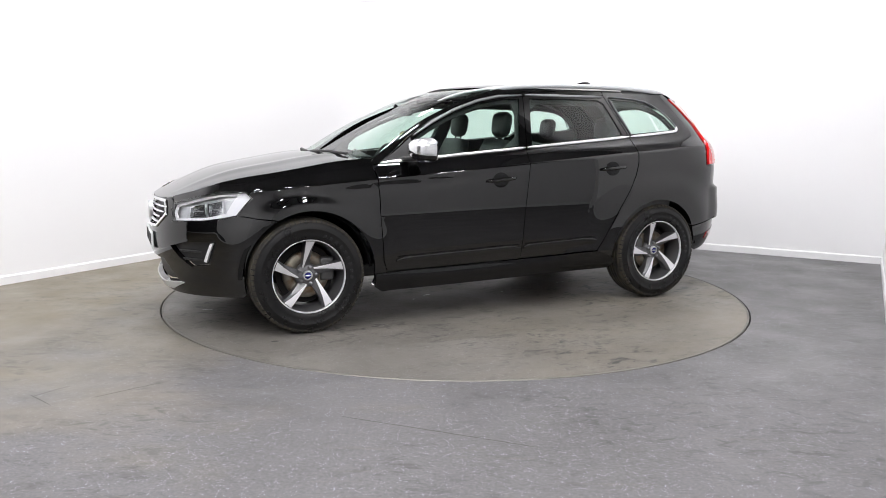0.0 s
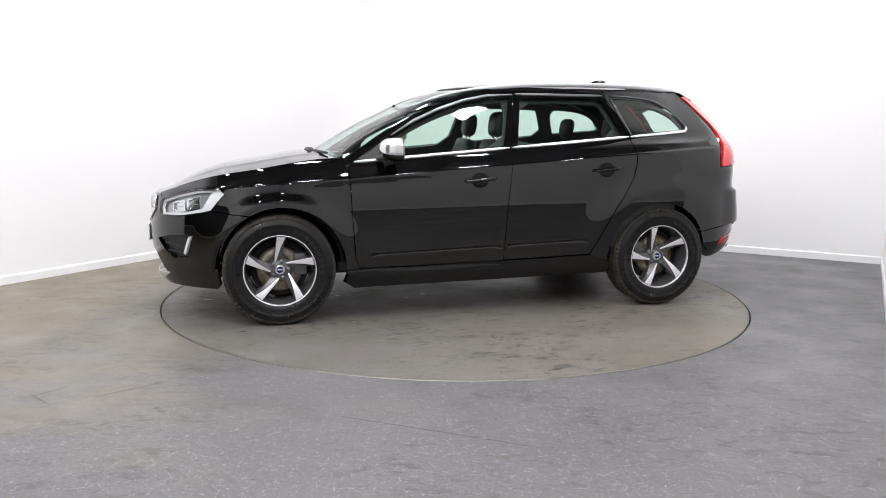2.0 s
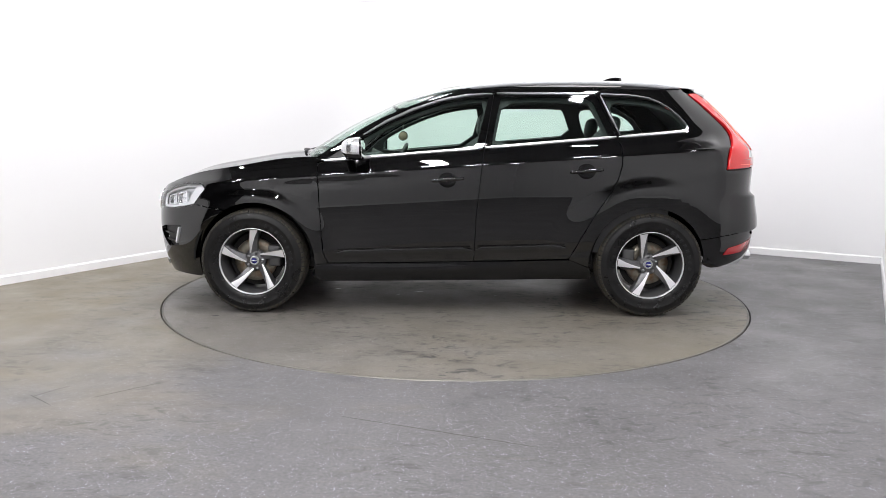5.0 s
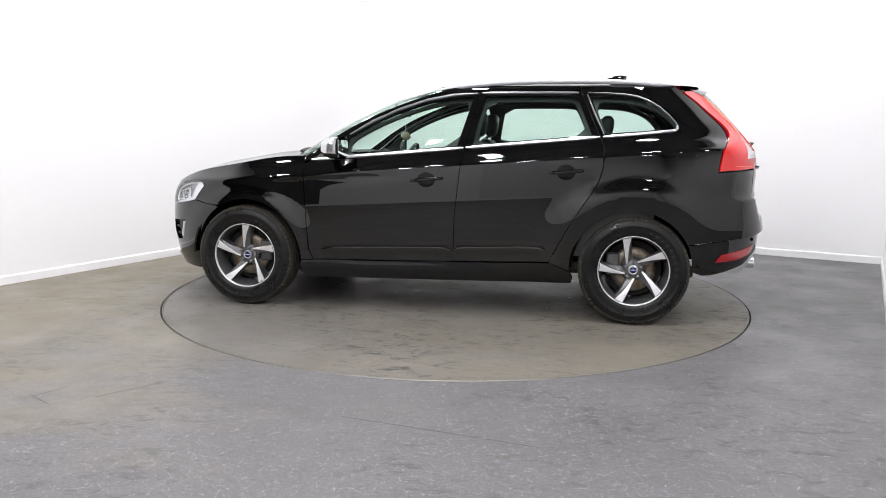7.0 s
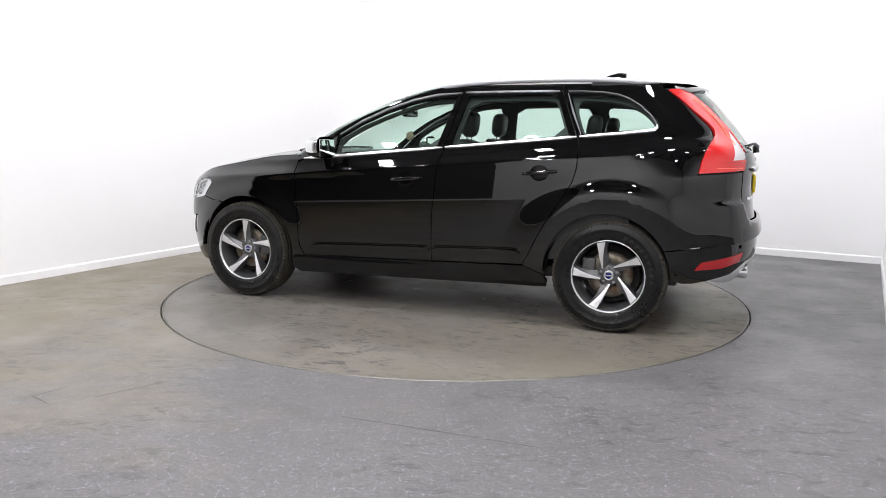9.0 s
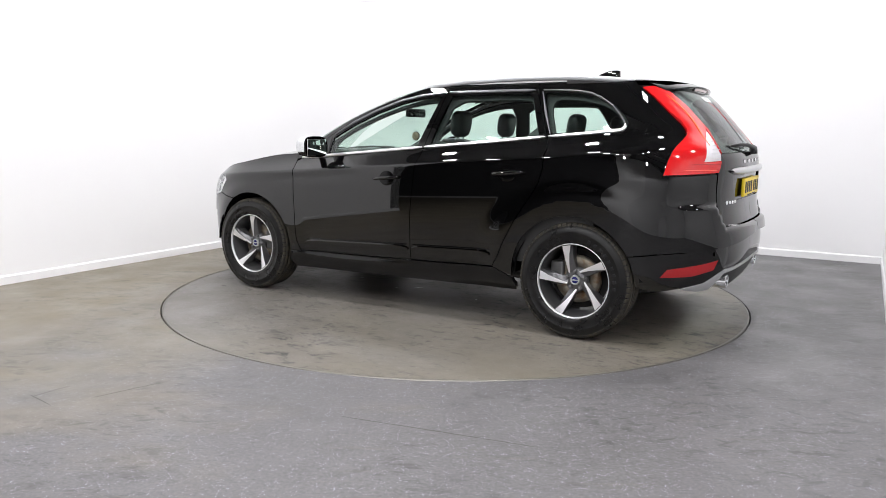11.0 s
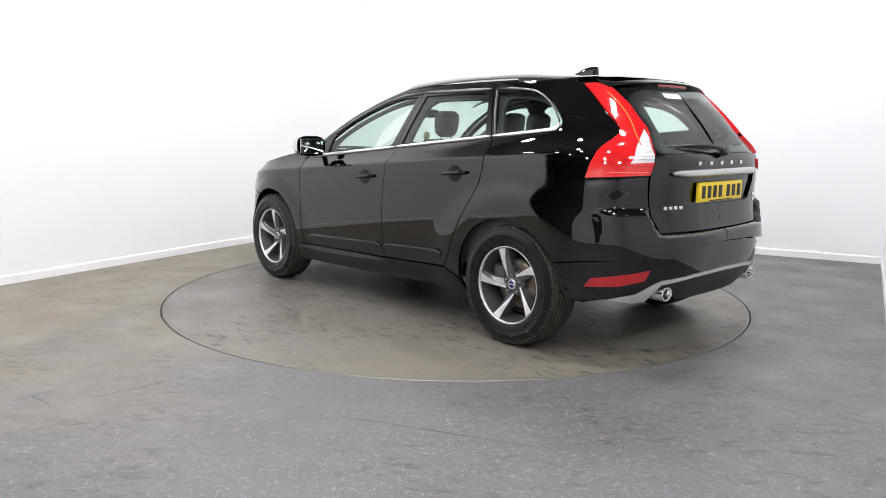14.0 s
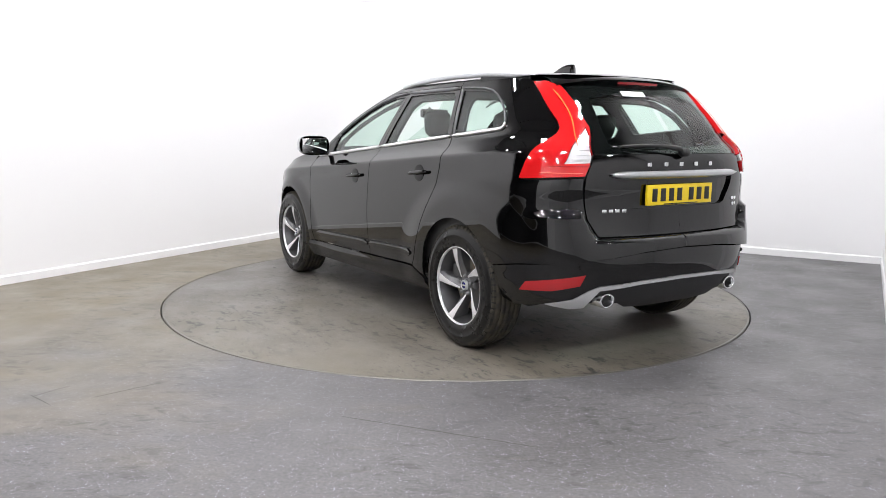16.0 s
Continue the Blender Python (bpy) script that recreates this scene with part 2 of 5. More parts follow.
def hall():
    turn = Matrix.Rotation(radians(ROOM_TURN - 90), 4, "Z")
    u, v = turn @ Vector((1, 0, 0)), turn @ Vector((0, 1, 0))     # u across, v along the side walls
    left = Vector((-2.93, 1.43, 0)).dot(u)
    right = Vector((4.31, 1.46, 0)).dot(u)
    back_a = Vector((3.81, 1.73, 0))
    front = -10.0
    hall_side = right + 4.0          # the dim part of the hall beside the white bay
    bay_end = back_a.dot(v) - 3.2
    skew = 0.0
    def at(a, b, z=0.0):
        return u * a + v * b + Vector((0, 0, z))
    def back(a):
        return back_a.dot(v) + (a - back_a.dot(u)) * skew
    # floor with a round opening
    n = 192
    corners = [(left - 4.5, front - 0.3), (hall_side + 0.3, front - 0.3), (hall_side + 0.3, back(right) + 0.3), (left - 4.5, back(left) + 0.3)]
    rim, outer = [], []
    for i in range(n):
        a = 2 * math.pi * i / n
        d = Vector((math.cos(a), math.sin(a), 0))
        rim.append(d)
        best = 99
        for (a0, b0), (a1, b1) in zip(corners, corners[1:] + corners[:1]):
            p, e = at(a0, b0), at(a1, b1) - at(a0, b0)
            det = d.x * -e.y + e.x * d.y
            if abs(det) > 1e-9:
                s = (p.x * -e.y + e.x * p.y) / det
                w = (d.x * p.y - d.y * p.x) / det
                if s > 0 and -1e-6 <= w <= 1 + 1e-6:
                    best = min(best, s)
        outer.append(d * best)
    rows = [[d * r + Vector((0, 0, z)) for d in rim] for r, z in ((DISC_R + 0.009, -0.06), (DISC_R + 0.009, -0.002), (DISC_R + 0.011, 0), (DISC_R + 0.6, 0))] + [outer]
    bm = grid_mesh(rows, close=True)
    bmesh.ops.recalc_face_normals(bm, faces=bm.faces)
    me = mesh_of("floor", bm, FLOOR, False)
    tagged(new("floor", me), "grey speckled vinyl floor with brown dust and scuffs", "floor", kind="structure")
    floor = bpy.data.objects["floor"]
    for (x0, y0), (x1, y1) in (((-3.01, -0.55), (-2.87, -0.43)), ((-2.04, -2.54), (-1.87, -2.67)), ((-2.02, -2.55), (-1.92, -2.40)), ((-1.72, -2.55), (-1.45, -2.30)), ((-0.5, -2.75), (0.35, -3.05))):
        d = (Vector((x1, y1, 0)) - Vector((x0, y0, 0))).normalized()
        nn = Vector((-d.y, d.x, 0)) * 0.0022
        a, b = Vector((x0, y0, 0.0008)), Vector((x1, y1, 0.0008))
        part("scratch", grid_mesh([[a - nn, a + nn], [(a + b) / 2 - nn * 1.6 + nn, (a + b) / 2 + nn * 1.8], [b - nn * .4, b + nn * .4]]), SCRATCH, floor)
    bm = spin([(0.0, 0), (DISC_R + 0.2, 0)], 64)
    me = mesh_of("pit", bm, PIT)
    me.transform(Matrix.Translation((0, 0, -0.06)) @ Matrix.Rotation(radians(90), 4, "X"))
    tagged(new("turntable_pit", me), "dark gap round the turntable", "pit", kind="structure")

    def wall(name, a, b, label, mat=WALL):
        """A wall slab from plan point a to b, inside face on the line."""
        d = (b - a).normalized()
        nrm = Vector((d.y, -d.x, 0))
        bm = bmesh.new()
        ring = [a, b, b + nrm * 0.2, a + nrm * 0.2]
        grid_mesh([[p + Vector((0, 0, z)) for p in ring] for z in (-0.05, CEILING)], bm, close=True)
        bm.faces.new([w for w in bm.verts][:4])
        bmesh.ops.recalc_face_normals(bm, faces=bm.faces)
        tagged(new(name, mesh_of(name, bm, mat, False)), label, "wall", kind="structure")
        bm = bmesh.new()
        prof = [(0.0, 0.0), (0.0, 0.0), (-0.014, 0.0), (-0.014, 0.064), (-0.008, 0.074), (0.0, 0.076)]
        grid_mesh([[p + nrm * (w - 0.002) + Vector((0, 0, z)) for w, z in prof[1:]] for p in (a, b)], bm)
        bmesh.ops.recalc_face_normals(bm, faces=bm.faces)
        tagged(new("baseboard", mesh_of("baseboard", bm, SKIRT, False)), "low white painted skirting board", "baseboard", kind="structure")

    def cove():
        """The rounded corner where the two white walls run into each other."""
        centre = (left + COVE, back(left) - COVE)
        arc = [at(centre[0] - COVE * math.cos(a), centre[1] + COVE * math.sin(a)) for a in steps(0, math.pi / 2, 24)]
        mid = at(*centre)
        bm = grid_mesh([[q + Vector((0, 0, z)) for q in arc] for z in (-0.05, 1.0, 2.5, CEILING)])
        bmesh.ops.recalc_face_normals(bm, faces=bm.faces)
        tagged(new("wall_corner", mesh_of("wall_corner", bm, WALL)), "white painted wall corner with a wide soft curve", "wall", kind="structure")
        prof = [(0.002, 0.0), (0.016, 0.0), (0.016, 0.064), (0.010, 0.074), (0.002, 0.076)]
        bm = grid_mesh([[q + (mid - q).normalized() * w + Vector((0, 0, z)) for w, z in prof] for q in arc])
        bmesh.ops.recalc_face_normals(bm, faces=bm.faces)
        tagged(new("baseboard", mesh_of("baseboard", bm, SKIRT, False)), "low white painted skirting board", "baseboard", kind="structure")

    p = [at(left, front), at(left, back(left)), at(right, back(right)), at(right, front)]
    plain = "plain white painted studio wall"
    west_end, hall_west, pale = at(left, -5.2), left - 4.2, -0.7
    wall("wall_west", at(left, back(left) - COVE), west_end, plain)
    cove()
    wall("wall_hall_turn", west_end, at(hall_west, -5.2), "dark hall wall beyond the white bay", mat=DARK_HALL)
    wall("wall_hall_west", at(hall_west, -5.2), at(hall_west, front), "dark hall wall beyond the white bay", mat=DARK_HALL)
    wall("wall_south_dark", at(hall_west, front), at(pale, front), "dark hall wall beyond the white bay", mat=DARK_HALL)
    wall("wall_north", p[2], at(left + COVE, back(left)), plain)
    wall("wall_east", at(right, bay_end), p[2], plain)
    wall("wall_hall_end", at(hall_side, bay_end), at(right + 0.2, bay_end), "grey clad hall wall", mat=CLADDING)
    wall("wall_hall_side", at(hall_side, front), at(hall_side, bay_end), "grey clad hall wall", mat=CLADDING)
    wall("wall_south", at(pale, front), at(2.4, front), plain)
    wall("wall_south_grey", at(2.4, front), at(hall_side, front), "grey clad hall wall", mat=CLADDING)
    bm = bmesh.new()
    grid_mesh([[q + Vector((0, 0, z)) for q in (p[0] - u * 4.4 - v * .2, p[1] - u * 4.4 + v * .2, at(hall_side + .2, back(right) + .2), at(hall_side + .2, front - .2))] for z in (CEILING, CEILING + 0.15)], bm, close=True)
    bm.faces.new([w for w in bm.verts][:4])
    bmesh.ops.recalc_face_normals(bm, faces=bm.faces)
    length = back(left) - front
    b = front + 0.4
    while b < front + length - 1.5:
        for s in (0,):
            q = [at(left + .02, b, CEILING - 0.16), at(hall_side - .02, b, CEILING - 0.16), at(hall_side - .02, b + 0.09, CEILING - 0.16), at(left + .02, b + 0.09, CEILING - 0.16)]
            lo = [bm.verts.new(w) for w in q]
            hi = [bm.verts.new(w + Vector((0, 0, 0.155))) for w in q]
            bm.faces.new(lo)
            for i in range(4):
                bm.faces.new((lo[i], lo[(i + 1) % 4], hi[(i + 1) % 4], hi[i]))
        b += 1.3
    tagged(new("ceiling", mesh_of("ceiling", bm, ROOFING, False)), "dark ribbed hall ceiling", "ceiling", kind="structure")
    # lamps: the bay's grid, then the five added to brighten the hall
    first = None
    for a, b in LAMP_SPOTS:
        place = Matrix.Translation(at(a, b, CEILING - 0.75)) @ turn
        if first is None:
            first = new("ceiling_light")
            tagged(first, "white rectangular LED ceiling light on thin hangers", "ceiling light", "ceiling lights", kind="")
            bm = box(-0.11, -0.22, 0.0, 0.11, 0.22, 0.07, 0.012)
            part("casing", bm, CASING, first)
            bm = box(-0.09, -0.19, -0.006, 0.09, 0.19, -0.001)
            part("diffuser", bm, GLOW, first, "glowing white diffuser")
            for y in (-0.16, 0.16):
                part("hanger", tube([(0, y, 0.055), (0, y, 0.755)], 0.004, 6), EDGE, first)
            first.matrix_basis = place
        else:
            copy_thing(first, place)
        data = bpy.data.lights.new("panel_light", "AREA")
        data.shape, data.size, data.size_y = "RECTANGLE", 0.18, 0.38
        data.energy, data.color = LAMP_POWER, (0.982, 0.972, 1.0)
        lamp = new("panel_light", data)
        lamp.matrix_basis = place @ Matrix.Translation((0, 0, -0.012))

    # pale round disc hanging in the far corner
    disc = new("hanging_ring")
    tagged(disc, "pale thin metal ring hanging on a cord", "hanging ring")
    part("ring", tube([(0.295 * math.cos(t), 0.295 * math.sin(t), 0) for t in [2 * math.pi * m / 48 for m in range(49)]], 0.006, 8), CASING, disc)
    part("bar", tube([(-0.295, 0, 0), (0, 0, 0.05), (0.295, 0, 0)], 0.004, 6), CASING, disc)
    part("cord", tube([(0, 0, 0.04), (0, 0, CEILING - 2.72)], 0.004, 6), CASING, disc)
    disc.matrix_basis = Matrix.Translation((-0.985, 2.40, 2.725))


hall()


def turntable():
    """The revolving disc, flush with the floor, with a steel edge."""
    table = new("turntable")
    tagged(table, "dusty grey vinyl covered car turntable flush with the floor", "turntable")
    bm = spin([(0.0, 0.0), (0.8, 0.0), (1.6, 0.0), (DISC_R - 0.012, 0.0)], 160)
    me = mesh_of("disc", bm, DISC)
    me.transform(Matrix.Rotation(radians(90), 4, "X"))
    me.transform(Matrix.Translation((0, 0, 0.0)))
    disc = new("disc", me)
    disc.parent = table
    bm = spin([(DISC_R - 0.0125, -0.05), (DISC_R - 0.0125, 0.0005), (DISC_R - 0.002, 0.0005), (DISC_R, -0.001), (DISC_R, -0.05)], 160)
    me = mesh_of("steel_edge", bm, EDGE)
    me.transform(Matrix.Rotation(radians(90), 4, "X"))
    ob = new("steel_edge", me)
    ob.parent = table
    ox, oy = 0.029, -0.053
    for x, y, w, h, a, mat in ((0.255, 0.145, 0.075, 0.016, 20, WHITE_CARD), (-0.357, 0.27, 0.02, 0.012, 0, WHITE_CARD), (0.41, 0.25, 0.03, 0.012, 40, WHITE_CARD), (0.92, 0.06, 0.045, 0.02, 10, WHITE_CARD),
                               (1.90, 0.0, 0.09, 0.01, -30, WHITE_CARD), (-0.97, 0.14, 0.03, 0.01, 0, WHITE_CARD), (-1.04, 0.12, 0.022, 0.01, 15, WHITE_CARD), (1.633, 0.993, 0.05, 0.03, 0, INK),
                               (-0.6, -0.4, 0.03, 0.012, 50, WHITE_CARD), (0.1, -0.7, 0.025, 0.01, 80, WHITE_CARD)):
        rows = [[(math.cos(t) * r * w / 2 * (1 + 0.2 * math.sin(3 * t)), math.sin(t) * r * h / 2, 0.0008) for t in [2 * math.pi * j / 10 for j in range(10)]] for r in (1.0, 0.5, 0.01)]
        part("fleck", grid_mesh(rows, close=True), mat, table, at=Matrix.Translation((x + ox, y + oy, 0.0006)) @ Matrix.Rotation(radians(a), 4, "Z"))
    return table


TABLE = turntable()


# ---- the car's outer skin: sections of the body ----
half_width = curve([(0.15, 0.77), (0.22, 0.83), (0.30, 0.866), (0.40, 0.880), (0.50, 0.896), (0.62, 0.906), (0.75, 0.910), (0.88, 0.909), (0.96, 0.9065),
                    (1.02, 0.903), (1.040, 0.9005), (1.048, 0.897), (1.055, 0.891), (1.064, 0.882), (1.082, 0.8645), (1.10, 0.848), (1.13, 0.826), (1.20, 0.795),
                    (1.3, 0.745), (1.42, 0.68), (1.52, 0.622), (1.60, 0.565), (1.7, 0.48)])
nose = curve([(0.15, 2.10), (0.22, 2.17), (0.30, 2.215), (0.42, 2.245), (0.55, 2.26), (0.70, 2.255), (0.80, 2.235), (0.88, 2.19), (0.95, 2.12), (1.1, 2.05)])
screen_pillar = curve([(1.0, 1.04), (1.08, 0.93), (1.2, 0.755), (1.3, 0.60), (1.4, 0.41), (1.5, 0.15), (1.56, -0.04), (1.62, -0.26)])
tail = curve([(0.15, -2.06), (0.25, -2.12), (0.33, -2.20), (0.42, -2.25), (0.55, -2.278), (0.66, -2.270), (0.72, -2.257), (0.78, -2.243), (0.9, -2.230), (1.05, -2.234),
              (1.15, -2.222), (1.25, -2.155), (1.4, -2.035), (1.5, -1.945), (1.57, -1.87), (1.65, -1.78)])
tail_corner = curve([(0.15, -1.45), (0.6, -1.45), (1.0, -1.45), (1.3, -1.40), (1.57, -1.28), (1.65, -1.24)])
WRAP = 1.3


def ease(t):
    t = min(max(t, 0.0), 1.0)
    return t * t * (3 - 2 * t)


def sides_of(z, upper):
    """Front corner, front end, its squareness, and the same for the rear, at a height."""
    if upper:
        a = screen_pillar(z)
        return a, a + 0.23 - 0.06 * (z - 1.0) + 0.085 * ease((z - 1.4) / 0.15), 2.3, tail_corner(z), tail(z), 3.3
    return 1.25, nose(z), 2.6, tail_corner(z), tail(z), 3.3


def shoulder(x):
    """Height of the crease along the flank."""
    return 1.050 - 0.075 * min(max(x, -2.0), 2.0)


def flank(x, z):
    """The half width of the flank at a station: crease, scooped door, flared arches."""
    w = half_width(z + 0.075 * min(max(x, -2.0), 2.0))
    if x < -0.5 and z > 1.0:
        w *= 1 - 0.035 * min((z - 1.0) / 0.25, 1.0) * min((-0.5 - x) / 1.1, 1.3) ** 2
    if z < 1.06:
        rear, front = math.hypot(x + 1.387, z - 0.372), math.hypot(x - 1.387, z - 0.372)
        spread_r, spread_f = ((x + 1.387) / max(rear, 0.1)) ** 2, ((x - 1.387) / max(front, 0.1)) ** 2
        w += 0.027 * ease((0.645 + 0.12 * spread_r - rear) / (0.140 + 0.15 * spread_r))
        w += 0.020 * ease((0.530 + 0.10 * spread_f - front) / (0.095 + 0.12 * spread_f))
        if 0.1 < x < 1.3:
            w -= 0.006 * math.exp(-((z - shoulder(x) + 0.062) / 0.026) ** 2) * ease((x - 0.1) / 0.5) * ease((1.3 - x) / 0.3)
    return w


def skin(s, z, upper=False, side=1):
    """The skin's point at s (metres along the flank, wrapped round the corners) and height z."""
    fc, fe, fn, rc, re, rn = sides_of(z, upper)
    if rc <= s <= fc:
        return (s, side * flank(s, z), z)
    c, e, n, a = (fc, fe, fn, (s - fc) / WRAP) if s > fc else (rc, re, rn, (rc - s) / WRAP)
    a = min(max(a, 0.0), 1.0) * math.pi / 2
    r = (math.cos(a) ** n + math.sin(a) ** n) ** (-1 / n)
    x = c + (e - c) * r * math.sin(a)
    return (x, side * flank(x, z) * r * math.cos(a) if a < math.pi / 2 - 1e-6 else 0.0, z)


def along(kind, v, z, upper=False):
    """s for a point given by its x on the side (S), or by its half width on the front (F) or rear (R)."""
    fc, fe, fn, rc, re, rn = sides_of(z, upper)
    if kind == "S" and rc <= v <= fc:
        return v
    front = kind == "F" or (kind == "S" and v > fc)
    lo, hi = (fc, fc + WRAP) if front else (rc, rc - WRAP)
    for _ in range(40):
        mid = (lo + hi) / 2
        p = skin(mid, z, upper)
        short = (p[0] < v if front else p[0] > v) if kind == "S" else p[1] > v
        lo, hi = (mid, hi) if short else (lo, mid)
    return (lo + hi) / 2


# ---- the car: panels cut from the skin ----
from mathutils.geometry import delaunay_2d_cdt

FRONT_AXLE, REAR_AXLE, WHEEL_R = 1.387, -1.387, 0.369


def belt(x):
    return 1.146 - 0.0886 * x


def outline(points, upper, step=0.02, smooth=0):
    """Dense (s, z) outline from points tagged S, F, R or A (offset from the screen pillar)."""
    ps = []
    for kind, v, z in points:
        s = sides_of(z, True)[0] + v if kind == "A" else v if kind == "P" else along(kind, v, z, upper)
        ps.append((s, z))
    for _ in range(smooth):
        ps = [q for a, b in zip(ps, ps[1:] + ps[:1]) for q in ((a[0] * .75 + b[0] * .25, a[1] * .75 + b[1] * .25), (a[0] * .25 + b[0] * .75, a[1] * .25 + b[1] * .75))]
    out = []
    for a, b in zip(ps, ps[1:] + ps[:1]):
        n = max(1, int(math.hypot(b[0] - a[0], b[1] - a[1]) / step))
        out += [(a[0] + (b[0] - a[0]) * i / n, a[1] + (b[1] - a[1]) * i / n) for i in range(n)]
    clean = []
    for p in out:
        if not clean or math.hypot(p[0] - clean[-1][0], p[1] - clean[-1][1]) > 1e-4:
            clean.append(p)
    return clean


def inside(p, loop):
    hit = False
    for (x0, y0), (x1, y1) in zip(loop, loop[1:] + loop[:1]):
        if (y0 > p[1]) != (y1 > p[1]) and p[0] < (x1 - x0) * (p[1] - y0) / (y1 - y0) + x0:
            hit = not hit
    return hit


def skin_normal(s, z, upper, side):
    e = 0.003
    a, b = Vector(skin(s - e, z, upper, side)), Vector(skin(s + e, z, upper, side))
    c, d = Vector(skin(s, z - e, upper, side)), Vector(skin(s, z + e, upper, side))
    n = (b - a).cross(d - c)
    n = n.normalized() if n.length > 1e-12 else Vector((0, side, 0))
    centre = Vector((max(min(a.x, 1.0), -1.3), 0, 0.8))
    return n if n.dot(a - centre) > 0 else -n


def panel(name, loops, mat, parent, upper=False, sides=(1,), offset=0.0, skirt=0.014, res=0.027, smooth=(0,), label="", shape=None):
    """A sheet of the skin inside the first loop and outside the others, with its edge turned in. shape(s, z) adds an offset."""
    smooth = list(smooth) + [smooth[-1]] * len(loops)
    rings = [outline(l, upper, 0.02, k) for l, k in zip(loops, smooth)]
    coords, edges = [], []
    for r in rings:
        n = len(coords)
        coords += [Vector(p) for p in r]
        edges += [(n + i, n + (i + 1) % len(r)) for i in range(len(r))]
    rim = len(coords)
    us, vs = [p[0] for p in rings[0]], [p[1] for p in rings[0]]
    on_crease = res < 0.03 and max(us) - min(us) > 0.4 and not shape
    if on_crease:
        for dz in (-0.024, -0.012, -0.004, 0.002, 0.008, 0.016, 0.028, 0.040):
            for i in range(int((max(us) - min(us)) / 0.03)):
                p = (min(us) + (i + 0.5) * 0.03, shoulder(min(us) + (i + 0.5) * 0.03) + dz)
                if inside(p, rings[0]) and not any(inside(p, r) for r in rings[1:]):
                    if min((p[0] - q.x) ** 2 + (p[1] - q.y) ** 2 for q in coords[:rim]) > 0.005 ** 2:
                        coords.append(Vector(p))
    for i in range(int((max(us) - min(us)) / res) + 1):
        for j in range(int((max(vs) - min(vs)) / res) + 1):
            p = (min(us) + (i + 0.5) * res, min(vs) + (j + 0.5) * res)
            if on_crease and abs(p[1] - shoulder(p[0]) - 0.008) < 0.038:
                continue
            if inside(p, rings[0]) and not any(inside(p, r) for r in rings[1:]):
                if min((p[0] - q.x) ** 2 + (p[1] - q.y) ** 2 for q in coords[:rim]) > (0.35 * res) ** 2:
                    coords.append(Vector(p))
    pts, _, tris, *_ = delaunay_2d_cdt(coords, edges, [], 0, 1e-6)
    tris = [t for t in tris if (lambda c: inside(c, rings[0]) and not any(inside(c, r) for r in rings[1:]))(
        (sum(pts[i].x for i in t) / 3, sum(pts[i].y for i in t) / 3))]
    verts, normals, faces = [], [], []
    for side in sides:
        base = len(verts)
        for p in pts:
            n = skin_normal(p.x, p.y, upper, side)
            extra = shape(p.x, p.y) if shape else 0.0
            verts.append(Vector(skin(p.x, p.y, upper, side)) + n * (offset + extra))
            normals.append(n)
        count = {}
        for t in tris:
            a, b, c = (base + i for i in t)
            nn = (verts[b] - verts[a]).cross(verts[c] - verts[a])
            if nn.length < 1e-10:
                continue
            if nn.dot(normals[a] + normals[b] + normals[c]) < 0:
                b, c = c, b
            faces.append((a, b, c))
            for e in ((a, b), (b, c), (c, a)):
                count[e] = 1
        if shape:
            acc = {}
            for a, b, c in (f for f in faces if len(f) == 3):
                if a >= base:
                    nn = (verts[b] - verts[a]).cross(verts[c] - verts[a])
                    for i in (a, b, c):
                        acc[i] = acc.get(i, Vector()) + nn
            for i, nn in acc.items():
                normals[i] = nn.normalized()
        if skirt:
            twin = {}
            for a, b in list(count):
                if (b, a) in count or (abs(verts[a].y) < 2e-3 and abs(verts[b].y) < 2e-3):
                    continue
                four = []
                for i, depth in ((b, 0), (a, 0), (a, skirt), (b, skirt)):
                    if (i, depth) not in twin:
                        twin[(i, depth)] = len(verts)
                        verts.append(verts[i] - normals[i] * depth)
                        normals.append(Vector((0, 0, 0)))
                    four.append(twin[(i, depth)])
                faces.append(tuple(four))
    me = bpy.data.meshes.new(name)
    me.from_pydata(verts, [], faces)
    me.materials.append(mat)
    me.shade_smooth()
    me.normals_split_custom_set_from_vertices([tuple(n) for n in normals])
    ob = new(name, me)
    ob.parent = parent
    if label:
        ob["label"] = label
    return ob


def S(*pairs):
    return [("S", x, z) for x, z in pairs]


def R(*pairs):
    return [("R", y, z) for y, z in pairs]


def F(*pairs):
    return [("F", y, z) for y, z in pairs]


def arch(axle, a0, a1, r=0.0, n=22):
    """Points of a wheel arch, from angle a0 to a1 (degrees, 0 to the front, 90 up)."""
    cx, r = (axle - 0.022, 0.414) if axle > 0 else (axle + 0.024, 0.404)
    return S(*[(cx + r * math.cos(radians(a0 + (a1 - a0) * i / n)), 0.372 + r * math.sin(radians(a0 + (a1 - a0) * i / n))) for i in range(n + 1)])


